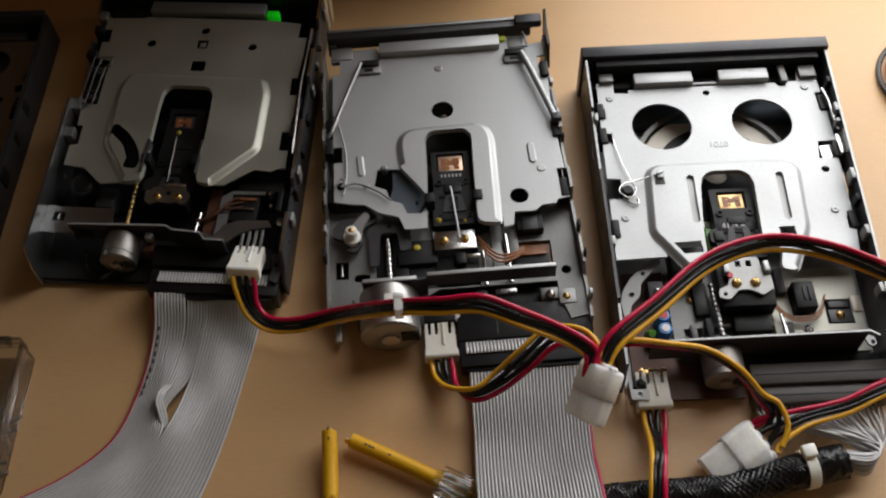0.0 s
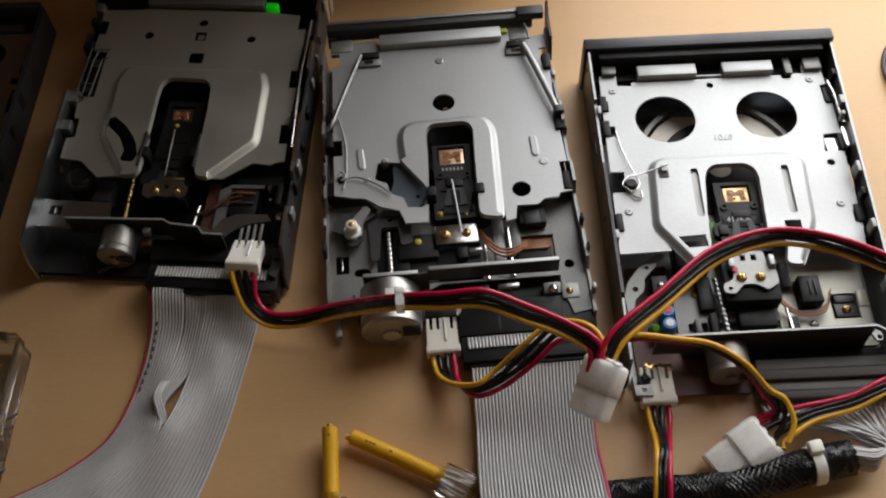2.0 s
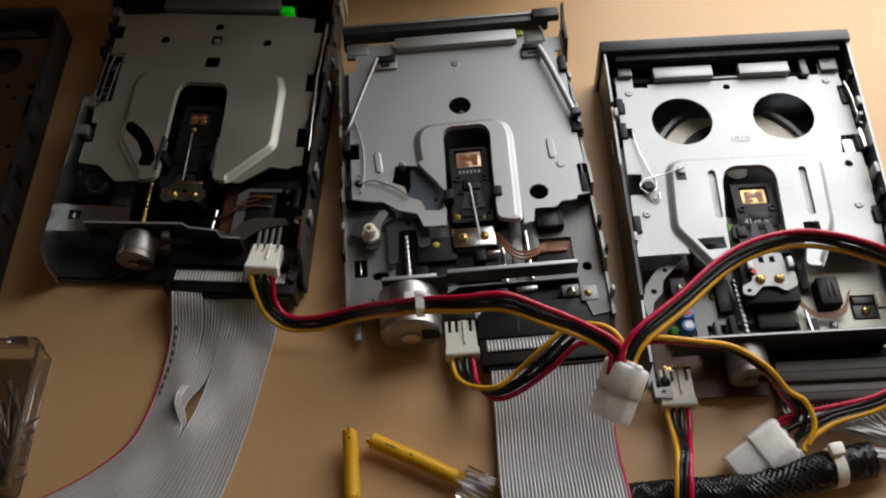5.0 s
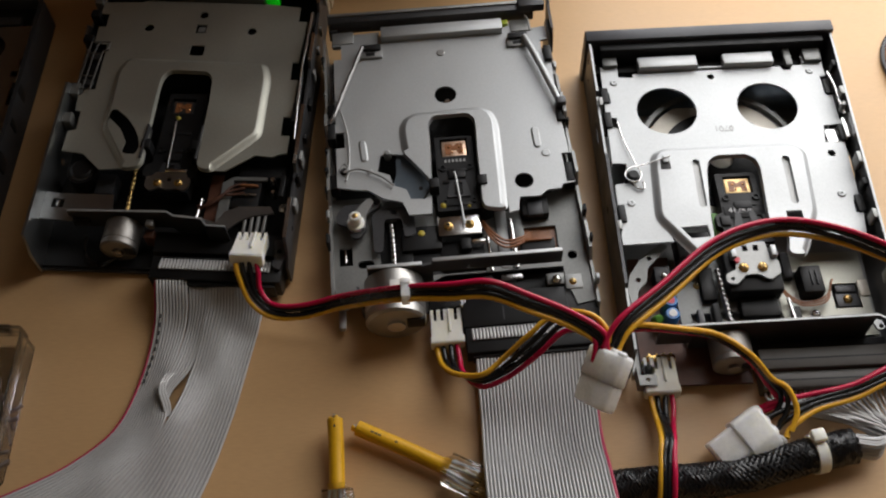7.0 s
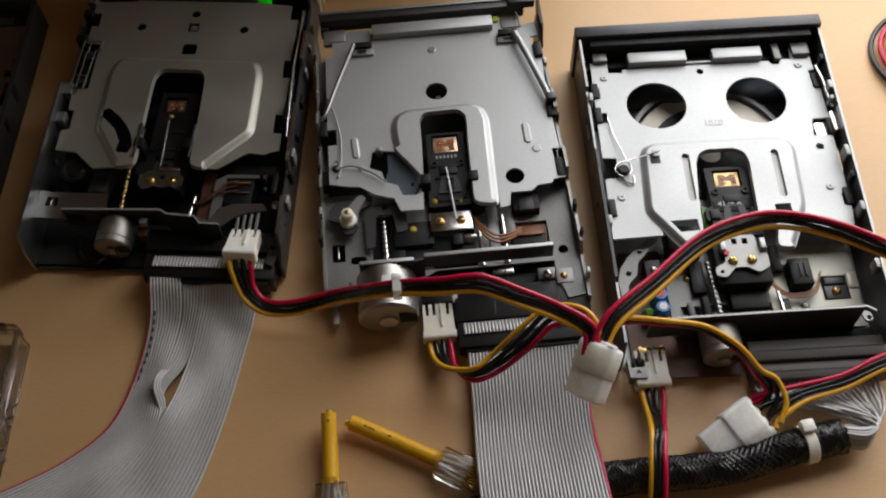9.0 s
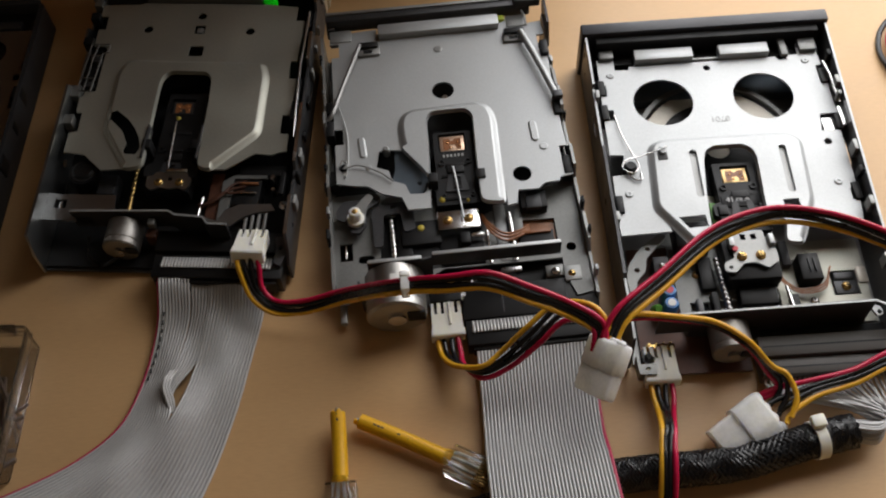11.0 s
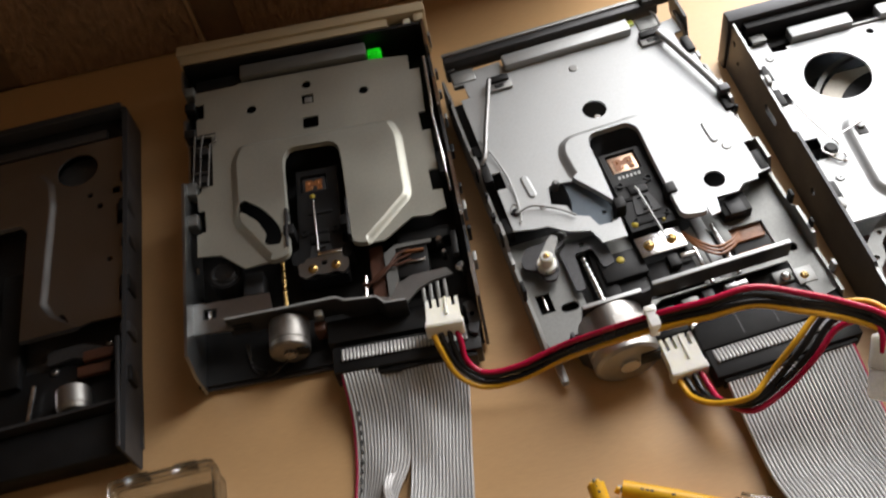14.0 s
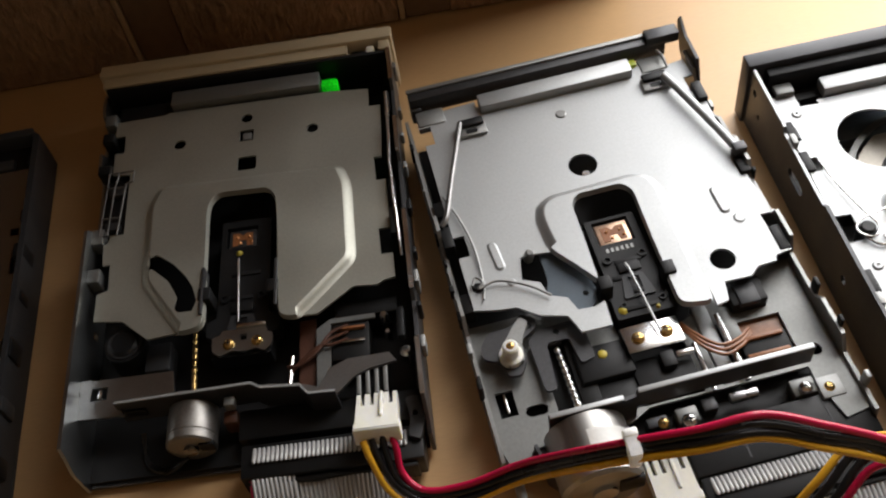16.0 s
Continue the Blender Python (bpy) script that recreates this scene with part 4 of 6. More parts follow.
box(bm, 74.2, -105, 10.4, 78.0, -95, 11.0, 0.2)
part("corner_bracket", bm, DECK, db)
bm = N()
box(bm, 78, -97, 9, 88.4, -88.8, 14.6, 0.5)
part("sensor_block", bm, BLACK, db, "black sensor block")
bm = N()
box(bm, 80, -97.6, 13.2, 86, -91, 15.4, 0.5)
part("sensor_cap", bm, GREY_PLASTIC, db)
for x, y, r, m in ((87.6, -124.4, 1.9, STEEL), (93.4, -126, 1.6, BRASS), (54.6, -125.4, 2.2, STEEL), (47.8, -124.2, 1.6, BRASS)):
    screw(db, x, y, 10.2, r, m, "bright machine screw")
bm = N()
box(bm, 90.6, -129, 9, 97, -122.6, 10.8, 0.3)
part("screw_plate", bm, ZINC_DULL, db)
# Black box added to darken the gaps behind the bracket.
bm = N()
box(bm, 40, -126.6, 3.3, 92, -118.2, 5.6, 0.3)
part("rear_board", bm, BLACK, db, "black box added to darken the rear gap")
for x0, x1, y0, y1, z in ((52, 58, -125.5, -120.6, 9.6), (60, 64, -123, -119, 8.6), (84, 91, -126, -121, 9.8), (44, 50, -123.6, -120.4, 8)):
    bm = N()
    box(bm, x0, y0, 5.4, x1, y1, z, 0.5)
    part("rear_tab", bm, DECK if x0 > 80 or x0 == 52 else DARK_STEEL, db)
bm = N()
box(bm, 51, -141, 3.4, 101.6, -126.8, 9.6, 0.6)
rs = part("rear_socket", bm, BLACK, db, "black ribbon socket")
bm = N()
for k in range(3):
    box(bm, 66 + 12 * k, -139, 9.55, 66.5 + 12 * k, -129, 9.7)
part("mould_line", bm, GREY_PLASTIC, rs)
idc(db, 51.5, 101, -151.5, -141.2, 2, 9.4)
bm = N()
box(bm, 39, -132, 3, 50.5, -125.6, 9.5, 0.5)
part("power_socket", bm, BLACK, db, "black power socket")
bm = N()
lathe(bm, (51.6, -132, 4), (51.6, -132, 13), [(0, 0.8), (0.8, 0.8), (0.84, 1.3), (1, 1.0)], 12)
part("stud", bm, STEEL, db)
bm = N()
upright(bm, [(13, -122), (14.5, -130), (18, -134)], 4, 13, 1.0)
part("rear_flange", bm, DARK_STEEL, db)

# uneven bright tabs along the folded side edges
rng = random.Random(11)
for drive, x, lean, z, ya, yb, sheet in ((db, 99.6, -0.012, 15.2, -6, -130, ZINC), (db, 1.6, -0.004, 15.0, -10, -112, ZINC_DULL), (da, 102.8, -0.022, 19.0, -14, -140, ZINC_DULL)):
    y = ya
    while y > yb:
        ln, h = rng.uniform(1.6, 4.5), rng.uniform(0.8, 4.5)
        bm = N()
        box(bm, x + lean * y + rng.uniform(0, 0.5), y - ln, z - 3, x + lean * y + 1.5, y, z + h, 0.3)
        part("edge_tab", bm, sheet if rng.random() < 0.65 else BLACK, drive)
        y -= ln + rng.uniform(6, 17)

# ---- drive with a black bezel ----
C_AT, C_TURN = (57.8, 109.1, 0), 0.3
dc = thing("floppy_drive", "opened silver floppy drive with black bezel and two round holes", "floppy drive", C_AT, C_TURN, group="opened floppy drives")
bm = N()
box(bm, -0.8, -3.4, 0.5, 103.4, 2.6, 26, 0.6)
bez = part("bezel", bm, BLACK_BEZEL, dc, "black front bezel")
bm = N()
box(bm, 5, -7, 2, 98.6, -3.3, 23.6, 0.4)
part("bezel_step", bm, BLACK, bez)
bm = N()
box(bm, 2, -12, 2, 100, -7.02, 15, 0.4)
part("bezel_well", bm, BLACK, bez)
bm = N()
side_sheet(bm, 0.4, [(-3.4, 1), (-3.4, 24), (-8, 24.5), (-30, 24.5), (-31, 22.5), (-60, 22.5), (-62, 24), (-120, 24), (-122, 22.5), (-146, 22.5), (-147, 8), (-147, 1)], 1.1,
           [[(y, z) for y, z in ring(-8, 18, 1.4, 10)], [(y, z) for y, z in ring(-13, 12, 1.0, 10)], [(y, z) for y, z in capsule(-40, 14, -47, 14, 1.8)], [(y, z) for y, z in ring(-80, 12, 1.6, 10)]], lean=0.006)
sw = part("side_wall", bm, DARK_STEEL, dc, "steel side wall coloured with a shaded face and lit edge")
# Lit edge and shaded face of one sheet, each by its colour.
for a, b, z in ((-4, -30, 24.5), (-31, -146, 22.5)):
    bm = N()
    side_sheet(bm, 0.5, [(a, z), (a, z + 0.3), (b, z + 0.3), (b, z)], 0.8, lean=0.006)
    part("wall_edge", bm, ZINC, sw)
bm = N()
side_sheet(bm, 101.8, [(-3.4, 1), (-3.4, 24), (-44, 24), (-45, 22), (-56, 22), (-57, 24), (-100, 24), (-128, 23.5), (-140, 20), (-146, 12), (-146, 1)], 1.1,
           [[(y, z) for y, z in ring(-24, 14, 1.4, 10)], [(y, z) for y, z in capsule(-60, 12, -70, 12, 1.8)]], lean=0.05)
sw = part("side_wall", bm, DARK_STEEL, dc, "steel side wall coloured with a shaded face and lit edge")
# Brighter strip for the light along this wall's edge.
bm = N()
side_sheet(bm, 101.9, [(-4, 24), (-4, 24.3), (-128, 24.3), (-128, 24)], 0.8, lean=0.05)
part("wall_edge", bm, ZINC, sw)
bm = N()
plate(bm, [(1, -4), (102, -4), (95.5, -146), (2, -146)], [ring(29, -36, 6, 16)], 1.2, 2.2)
part("bottom_pan", bm, ZINC_DULL, dc, "grey steel bottom pan")
# spindle parts seen through the round holes
bm = N()
cyl(bm, (50, -52, 3), (50, -52, 6.5), 30, 48)
sp = part("spindle_rotor", bm, ROTOR, dc, "pale spindle rotor under the plate")
bm = N()
plate(bm, ring(50, -52, 33, 48), [ring(50, -52, 31, 48)], 6.8, 8.6)
part("rotor_rim", bm, DECK, sp)
bm = N()
plate(bm, ring(50, -54, 24, 48), [ring(50, -54, 5, 32)], 6.6, 7.4)
part("rotor_face", bm, BLACK, sp)
bm = N()
box(bm, 5, -26, 2.3, 96, -12, 7, 0.6)
part("front_rib", bm, LEVER, dc)
bm = N()
box(bm, 88, -50, 2.3, 96, -30, 10, 0.8)
part("frame_rib", bm, BLACK, dc)
bm = N()
box(bm, 12, -56, 2.3, 20, -44, 10, 0.8)
part("frame_rib", bm, BLACK, dc)

C_Z = 17.6
plat = [(18.2, -61), (20, -57.6), (24, -55.6), (73, -55.6), (78, -57.4), (80.6, -61), (78.2, -90), (69, -109.6), (62, -108.4), (64.6, -98), (57.8, -97), (59.8, -68), (58.6, -64), (55.6, -62), (44.4, -62), (41.2, -64), (39.8, -68), (37.6, -86), (36.6, -104.4), (28.6, -108), (16.2, -89.4)]
outer = [(5, -11), (12, -11), (12, -17), (18, -17.4), (18, -15.6), (80, -15), (81, -17), (84.5, -17), (84.5, -14.6), (89.5, -14.6), (90, -8.4), (97.4, -8.2), (97.8, -21), (95.2, -21.4), (95.2, -31), (98, -31.4), (97.6, -47), (90.6, -47.4), (89.2, -56), (96.8, -56.2), (95.6, -84), (92.8, -84.4), (92.6, -90), (95.2, -90.4), (94, -100), (76, -100), (73.8, -99.4), (78.2, -90), (80.6, -61), (78, -57.4), (73, -55.6), (24, -55.6), (20, -57.6), (18.2, -61), (16.2, -89.4), (22, -99.4), (2.6, -100), (2.8, -90), (5.6, -90), (5.6, -84), (3, -84), (3.4, -72), (9, -71.6), (9, -62), (3.6, -61.6), (4, -44), (8.4, -44), (8.4, -38.5), (4.2, -38.5), (4.4, -31), (7, -31), (7, -25), (4.6, -25)]
bm = N()
plate(bm, tuck(outer, plat, 1.4), [ring(29.2, -36, 12.2, 48), ring(70.4, -35.8, 12.2, 48), ring(50.3, -18.9, 1.5, 14), ring(90.3, -61.6, 1.6, 14)], C_Z - 0.9, C_Z - 0.05)
trap = [(24.8, -94.6), (35.0, -94.2), (35.3, -99.4), (28.0, -99.8)]
slot = [(62, -108.4), (64.6, -98), (57.8, -97), (59.8, -68), (58.6, -64), (55.6, -62), (44.4, -62), (41.2, -64), (39.8, -68), (37.6, -86), (36.6, -104.4), (28.6, -108), (69, -109.6)]
soft_plat = fillet(plat, 3.0, 4)
raised(bm, soft_plat, slot_inset(soft_plat, [(69, -109.6)] + slot[:12], 2.8, 0.45), C_Z, 2.1, [capsule(35.7, -64.6, 35.0, -84.6, 1.5), capsule(70.8, -64.8, 69.9, -84.8, 1.5), trap, rect(65.4, -93.2, 71.4, -89.4)], 0.8)
cp = part("carriage_plate", bm, ZINC, dc, "bright embossed zinc-plated carriage plate", smooth=50)
for x, y in ((9.6, -20), (91.6, -18.4), (89.2, -81.4), (8.4, -81.2)):
    bm = N()
    raised(bm, ring(x, y, 1.7, 16), 0.5, C_Z, 0.5, [ring(x, y, 0.5, 8)], 0.4)
    part("pressed_boss", bm, ZINC, cp)
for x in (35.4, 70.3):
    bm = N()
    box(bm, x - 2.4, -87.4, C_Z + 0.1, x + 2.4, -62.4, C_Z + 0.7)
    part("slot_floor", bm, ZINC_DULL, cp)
letters("0701", 4.0, (50.5, -46.6, C_Z + 0.04), cp, ZINC_DULL, 180, "stamped_number", 0.08)
for x0, x1 in ((20.5, 45.2), (56, 77)):
    bm = N()
    box(bm, x0, -14.8, C_Z - 1, x1, -9, 20.8, 0.6, 2)
    part("front_lip", bm, ZINC, dc, "folded steel lip")
bm = N()
box(bm, 45.2, -14.6, C_Z - 1, 56, -13.6, C_Z + 0.8, 0.3)
part("lip_bridge", bm, ZINC, dc)
for x0, x1, y0, y1 in ((6, 12, -12, -7.4), (82, 85, -16, -6), (90.2, 97.4, -14, -7.4)):
    bm = N()
    box(bm, x0, y0, C_Z, x1, y1, C_Z + 2.2, 0.5)
    part("corner_tab", bm, DECK, dc)
for x, y in ((95.4, -31.5), (95.6, -56), (93.4, -90.4), (3.4, -31), (3.2, -44), (2.6, -90)):
    bm = N()
    box(bm, x, y, 12, x + 3.0, y + 8, 18.6, 0.5)
    part("slide_catch", bm, BLACK, dc, "black slide catch")
bm = N()
box(bm, 91, -55.4, 15, 99, -48.4, 16.4, 0.4)
box(bm, 97, -56, 15, 99.4, -46, 20.4, 0.5)
part("side_hook", bm, STEEL, dc, "bright side hook")
bm = N()
sweep(bm, spline([(97.4, -22, 20.6), (98.4, -30, 20.8), (98.6, -38, 20.4), (99.2, -44, 20)]), 0.6, 8)
part("side_rod", bm, STEEL, dc)
bm = N()
lathe(bm, (10.6, -69, 13), (10.6, -69, 20), [(0, 2.8), (0.7, 2.8), (0.72, 2.2), (0.95, 2.2), (1, 1.7)], 22)
part("spring_post", bm, BLACK, dc, "black spring post")
bm = N()
sweep(bm, spline([(8, -42, 18.6), (9.4, -52, 18.8), (12.2, -63, 19), (13.8, -69, 19.2), (11, -72.4, 19.3), (7.4, -69.6, 19.4), (9.4, -66, 19.6), (16, -64.6, 20), (25.6, -62.2, 21.6)]), 0.3, 8)
part("wire_spring", bm, STEEL, dc, "thin looped wire spring")
bm = N()
sweep(bm, spline([(8.6, -71, 18.6), (11.6, -74.8, 18.4), (14, -75, 18.4), (14.2, -72, 18.4)]), 0.4, 8)
part("wire_spring", bm, STEEL, dc, "thin looped wire spring")
bm = N()
box(bm, 21.8, -67.2, C_Z + 2.12, 25.6, -62.4, C_Z + 2.3, 0.05)
pk = part("hook_slot", bm, PRINT_DARK, cp)
bm = N()
box(bm, 22.8, -64.6, C_Z + 2.2, 25.2, -61, C_Z + 3.4, 0.4)
part("spring_hook", bm, ZINC, cp)

# rear bay
bm = N()
# The deck's lit right and shaded left are put into two colours.
plate(bm, [(60, -100), (94, -100), (93, -136), (60, -136)], [rect(67.6, -120.4, 76.6, -108), rect(80.0, -124.6, 90, -114)], 4.4, 5.4)
dk = part("deck", bm, ZINC_WARM, dc, "steel deck behind the carriage, coloured as lit")
bm = N()
plate(bm, [(22, -100), (59.8, -100), (59.8, -124), (36, -124), (36, -136), (22, -136)], [rect(26, -134, 33, -124)], 4.4, 5.4)
part("inner_deck", bm, DECK, dc, "steel deck under the head, coloured as shaded")
bm = N()
box(bm, 90.2, -120, 5.4, 94, -113, 6.2, 0.4)
part("deck_patch", bm, ROTOR, dk)
bm = N()
box(bm, 68, -120, 3, 76, -108.6, 11.0, 0.6)
fs = part("flex_socket", bm, BLACK, dc, "black flexible-circuit socket")
for k in range(2):
    bm = N()
    box(bm, 71.3 + 2 * k, -117, 10.9, 71.9 + 2 * k, -111, 11.7, 0.1)
    part("socket_slit", bm, GREY_PLASTIC, fs)
bm = N()
box(bm, 81.4, -118.2, 3.4, 89.2, -115.0, 6.2, 0.5)
part("clip", bm, DARK_STEEL, dc)
screw(dc, 85.2, -121, 5.4, 1.8)
bm = N()
box(bm, 81, -124, 4.6, 89.6, -118.4, 5.5, 0.2)
part("screw_plate", bm, DARK_STEEL, dc)
for x, y, r in ((70.6, -118.6, 1.3), (72, -126.6, 1.8), (31, -131, 1.8), (30.5, -112, 1.6)):
    screw(dc, x, y, 5.3, r, BRASS if x < 60 else STEEL)
for k in range(3):
    bm = N()
    sweep(bm, spline([(58, -112 - k, 11), (62, -119 - k, 9), (68, -122.6 - k * 0.8, 8), (76, -121 - k, 9), (80, -114, 9 - k)]), 0.34, 6)
    part("head_wire", bm, FLEX, dc, "thin brown head wire")
# The first, black block stands in for shade under the trapezoid hole.
for x0, y0, x1, y1, z, m in ((23.6, -104, 36.6, -93, 13.6, BLACK), (31, -120, 36.5, -106, 8.4, BLACK), (27.6, -134, 30, -124, 9, DARK_STEEL), (33.4, -133, 36, -122, 9.6, BLACK), (63, -112, 66.4, -101, 8.6, DARK_STEEL), (62.8, -133, 66, -124, 8, BLACK)):
    bm = N()
    box(bm, x0, y0, 5.3, x1, y1, z, 0.5)
    part("bay_block", bm, m, dc)
hd = head(dc, 43.0, -71.6, 59.4, -104, 15.4, (46.4, -80.6, 56.2, -73.6), HEAD_BRASS)
letters("412KA", 3.3, (49.8, -89.6, 15.95), hd, PRINT_WHITE, 0, "head_marking")
bm = N()
box(bm, 43.6, -92.2, 15.3, 58.4, -87.2, 15.9, 0.2)
part("marking_pad", bm, BLACK, hd)
bm = N()
plate(bm, fillet([(44, -104), (56, -104), (56.6, -112), (59.4, -112.4), (59.4, -118), (55, -120.6), (51, -118), (46.4, -118), (42.6, -122), (38.8, -121), (39, -117.6), (43.2, -115.6)], 1.0, 3), [rect(47, -108, 49, -105.4), rect(51, -108, 53, -105.4), ring(41.2, -119.6, 0.8, 10)], 14.6, 15.6)
part("head_clamp", bm, ZINC_DULL, dc, "bright head clamp plate")
for x in (42.6, 57.6):
    bm = N()
    box(bm, x - 0.8, -111.5, 14.6, x + 1.2, -107, 18, 0.4)
    part("clamp_ear", bm, ZINC, dc)
clamp_screws = [screw(dc, 46.0, -115.2, 15.6, 1.9), screw(dc, 53.0, -115.2, 15.6, 1.9)]
bm = N()
cyl(bm, (44, -112, 15.6), (44, -112, 16.6), 1.1, 12)
part("paint_dab", bm, CAP_RED, dc)
bm = N()
box(bm, 40, -124, 6, 60, -104, 13.8, 0.7)
box(bm, 44, -132, 5, 58, -124, 9, 0.6)
part("carriage_tail", bm, BLACK, dc, "black carriage tail")
worm(dc, (37.8, -108, 10), (38.6, -136, 11), 1.2, PIN_STEEL, 13)
bm = N()
sweep(bm, [(61.6, -122, 10), (62.4, -136, 10.4)], 0.8, 10)
part("guide_shaft", bm, STEEL, dc, "polished guide shaft")
bm = N()
box(bm, 39.4, -97, 8, 42.0, -84, 12.5, 0.4)
part("green_board", bm, CAP_GREEN, dc, "sliver of green circuit board")
bm = N()
upright(bm, [(22.5, -137), (87, -136.2)], 4.4, 21.6, 1.0)
upright(bm, [(10.5, -137.1), (22.4, -137)], 8.5, 21.6, 1.0)
mb = part("motor_bracket", bm, DARK_STEEL, dc, "upright motor bracket plate")
# Edge light of the dark-coloured bracket, as a zinc strip.
bm = N()
plate(bm, [(10.4, -137.6), (87, -136.8), (90, -138.8), (90, -138.0), (87, -136.1), (10.4, -136.9)], (), 21.5, 22.0)
part("folded_edge", bm, ZINC, mb)
bm = N()
plate(bm, fillet([(86.6, -135), (90.4, -135.6), (90.8, -139), (88, -139.6)], 1, 2), [ring(89.4, -138, 0.9, 10)], 15, 16)
part("bracket_foot", bm, ZINC, mb)
stepper(dc, 36.0, 11.2, -137.6, -149, 7.4, MOTOR_DULL)
bm = N()
plate(bm, [(6, -98), (21.6, -98), (21.6, -124), (44, -140), (44, -152), (5, -151.6), (5, -120)], (), 2.6, 3.8)
pb = part("circuit_board", bm, PCB, dc, "brown circuit board")
for y, top in ((-121.5, CAP_RED), (-127, NYLON)):
    bm = N()
    lathe(bm, (17.8, y, 3.8), (17.8, y, 12.4), [(0, 2.7), (0.9, 2.7), (0.96, 2.4), (1, 2.3)], 20)
    cpb = part("capacitor", bm, CAP_BLUE, dc, "blue capacitor")
    bm = N()
    cyl(bm, (17.8, y, 12.3), (17.8, y, 12.7), 1.5, 16)
    part("capacitor_top", bm, top, cpb)
bm = N()
lathe(bm, (12.8, -125, 3.8), (12.8, -128.5, 11), [(0, 1.4), (0.1, 1.7), (0.9, 1.7), (1, 1.2)], 14)
part("green_component", bm, CAP_GREEN, dc, "small green component")
bm = N()
plate(bm, fillet([(2.8, -116), (4.4, -110), (8.2, -104.6), (13, -100.2), (18, -96.8), (20.6, -98), (15.4, -103.4), (11.4, -107.6), (10.4, -113), (6.6, -117), (5.4, -123), (3.4, -122.6)], 1.0, 3), [ring(7.2, -112.4, 1.1, 10), ring(12.6, -103.4, 0.9, 10)], 11.4, 12.4)
part("pivot_arm", bm, DECK, dc, "grey pivot arm")
bm = N()
box(bm, 14, -113, 3.8, 20, -106, 11, 0.5)
part("pivot_block", bm, GREY_PLASTIC, dc)
screw(dc, 17.2, -110.4, 11, 1.4, STEEL)
# Added black box keeps the strip between bracket and connector dark.
bm = N()
box(bm, 45, -142.2, 2.3, 94, -137.4, 6.5, 0.4)
part("rear_board", bm, BLACK, dc, "black box added to darken the rear gap")
bm = N()
box(bm, 45.5, -150.4, 2, 94.5, -142.4, 11.0, 0.6)
box(bm, 45.5, -157, 2, 95.5, -150.42, 9.2, 0.6)
rc = part("ribbon_connector", bm, mat("brown_grey_plastic", (0.065, 0.059, 0.053), 0.46, 0, 0.14, 60, 2500, 0.00003), dc, "black ribbon-cable connector")
bm = N()
box(bm, 46.5, -154.4, 9.15, 94, -153.8, 9.3)
box(bm, 46.5, -147, 10.95, 94, -146.4, 11.1)
part("mould_line", bm, BLACK, rc)
bm = N()
box(bm, 44, -144, 2, 47.5, -136.5, 9, 0.5)
part("socket_wall", bm, BLACK, dc)
bm = N()
upright(bm, [(2.4, -146), (2.6, -153), (8.4, -153.4)], 4, 9.5, 1.0)
plate(bm, rect(2.2, -153.6, 8.6, -149.6, 0.6), [ring(5.4, -151.6, 0.9, 10)], 8.6, 9.4)
part("rear_lug", bm, ZINC_DULL, dc, "bent rear lug")
bm = N()
cyl(bm, (6.4, -147.4, 4), (6.4, -147.4, 8.6), 2.2, 16)
part("rear_stud", bm, BLACK, dc)
bm = N()
for k in range(4):
    box(bm, 7.6 + 2.54 * k, -145, 5.8, 8.4 + 2.54 * k, -140, 6.6, 0.1)
part("power_pins", bm, BRASS, dc, "row of gold power pins")
bm = N()
box(bm, 6.4, -143.6, 6.7, 16.8, -141.2, 7.8, 0.3)
part("pin_cover", bm, BRASS, dc)

for ob in dc.children:
    kind = ob.name.split(".")[0]
    if kind in ("head_carriage", "head_clamp", "clamp_ear", "paint_dab", "carriage_tail") or ob in clamp_screws:
        ob.location.y += 0.004

# ---- dark drive at the far end of the row ----
dd = thing("floppy_drive", "opened dark grey floppy drive lying in the shade", "floppy drive", (-277, 148, 0), -1.2, group="opened floppy drives")
bm = N()
box(bm, 0, 9.4, 1, 91, 13, 16.6, 0.7)
part("front_frame", bm, GREY_PLASTIC, dd, "dark plastic front frame")
bm = N()
box(bm, 2, -3, 2.5, 93, 10.2, 10.5, 0.5)
part("front_well", bm, BLACK, dd)
bm = N()
box(bm, 10, -2.6, 10.5, 84, 2.0, 13.4, 0.6)
part("front_lip", bm, DARK_STEEL, dd, "dark folded lip")
bm = N()
plate(bm, fillet([(89, 12), (93.8, 9), (93.2, -40), (91.2, -150), (89.4, -148), (90.6, -96), (91.4, -40), (91.4, 8)], 1.2, 2), (), 1, 16.2)
part("side_frame", bm, GREY_PLASTIC, dd, "dark plastic side frame")
bm = N()
box(bm, 88.0, -147, 1, 89.6, -104, 16.8, 0.5)
part("rear_bracket", bm, DARK_STEEL, dd, "bent steel bracket at the rear")
bm = N()
plate(bm, fillet([(0, 13), (6, 10), (6, -146), (0, -150)], 1, 2), (), 1, 16.2)
part("side_frame", bm, GREY_PLASTIC, dd, "dark plastic side frame")
bm = N()
box(bm, 2, -142, 1, 92, 4, 2.4)
part("bottom_pan", bm, DARK_STEEL, dd)
plat = [(38, -14), (58, -14.6), (62.6, -22), (63.6, -34), (61.6, -80), (64.6, -86), (74, -95), (52, -95.6), (52.6, -45), (50, -41), (40, -41), (36.5, -45), (36.5, -96), (20, -96), (24, -80), (24, -30)]
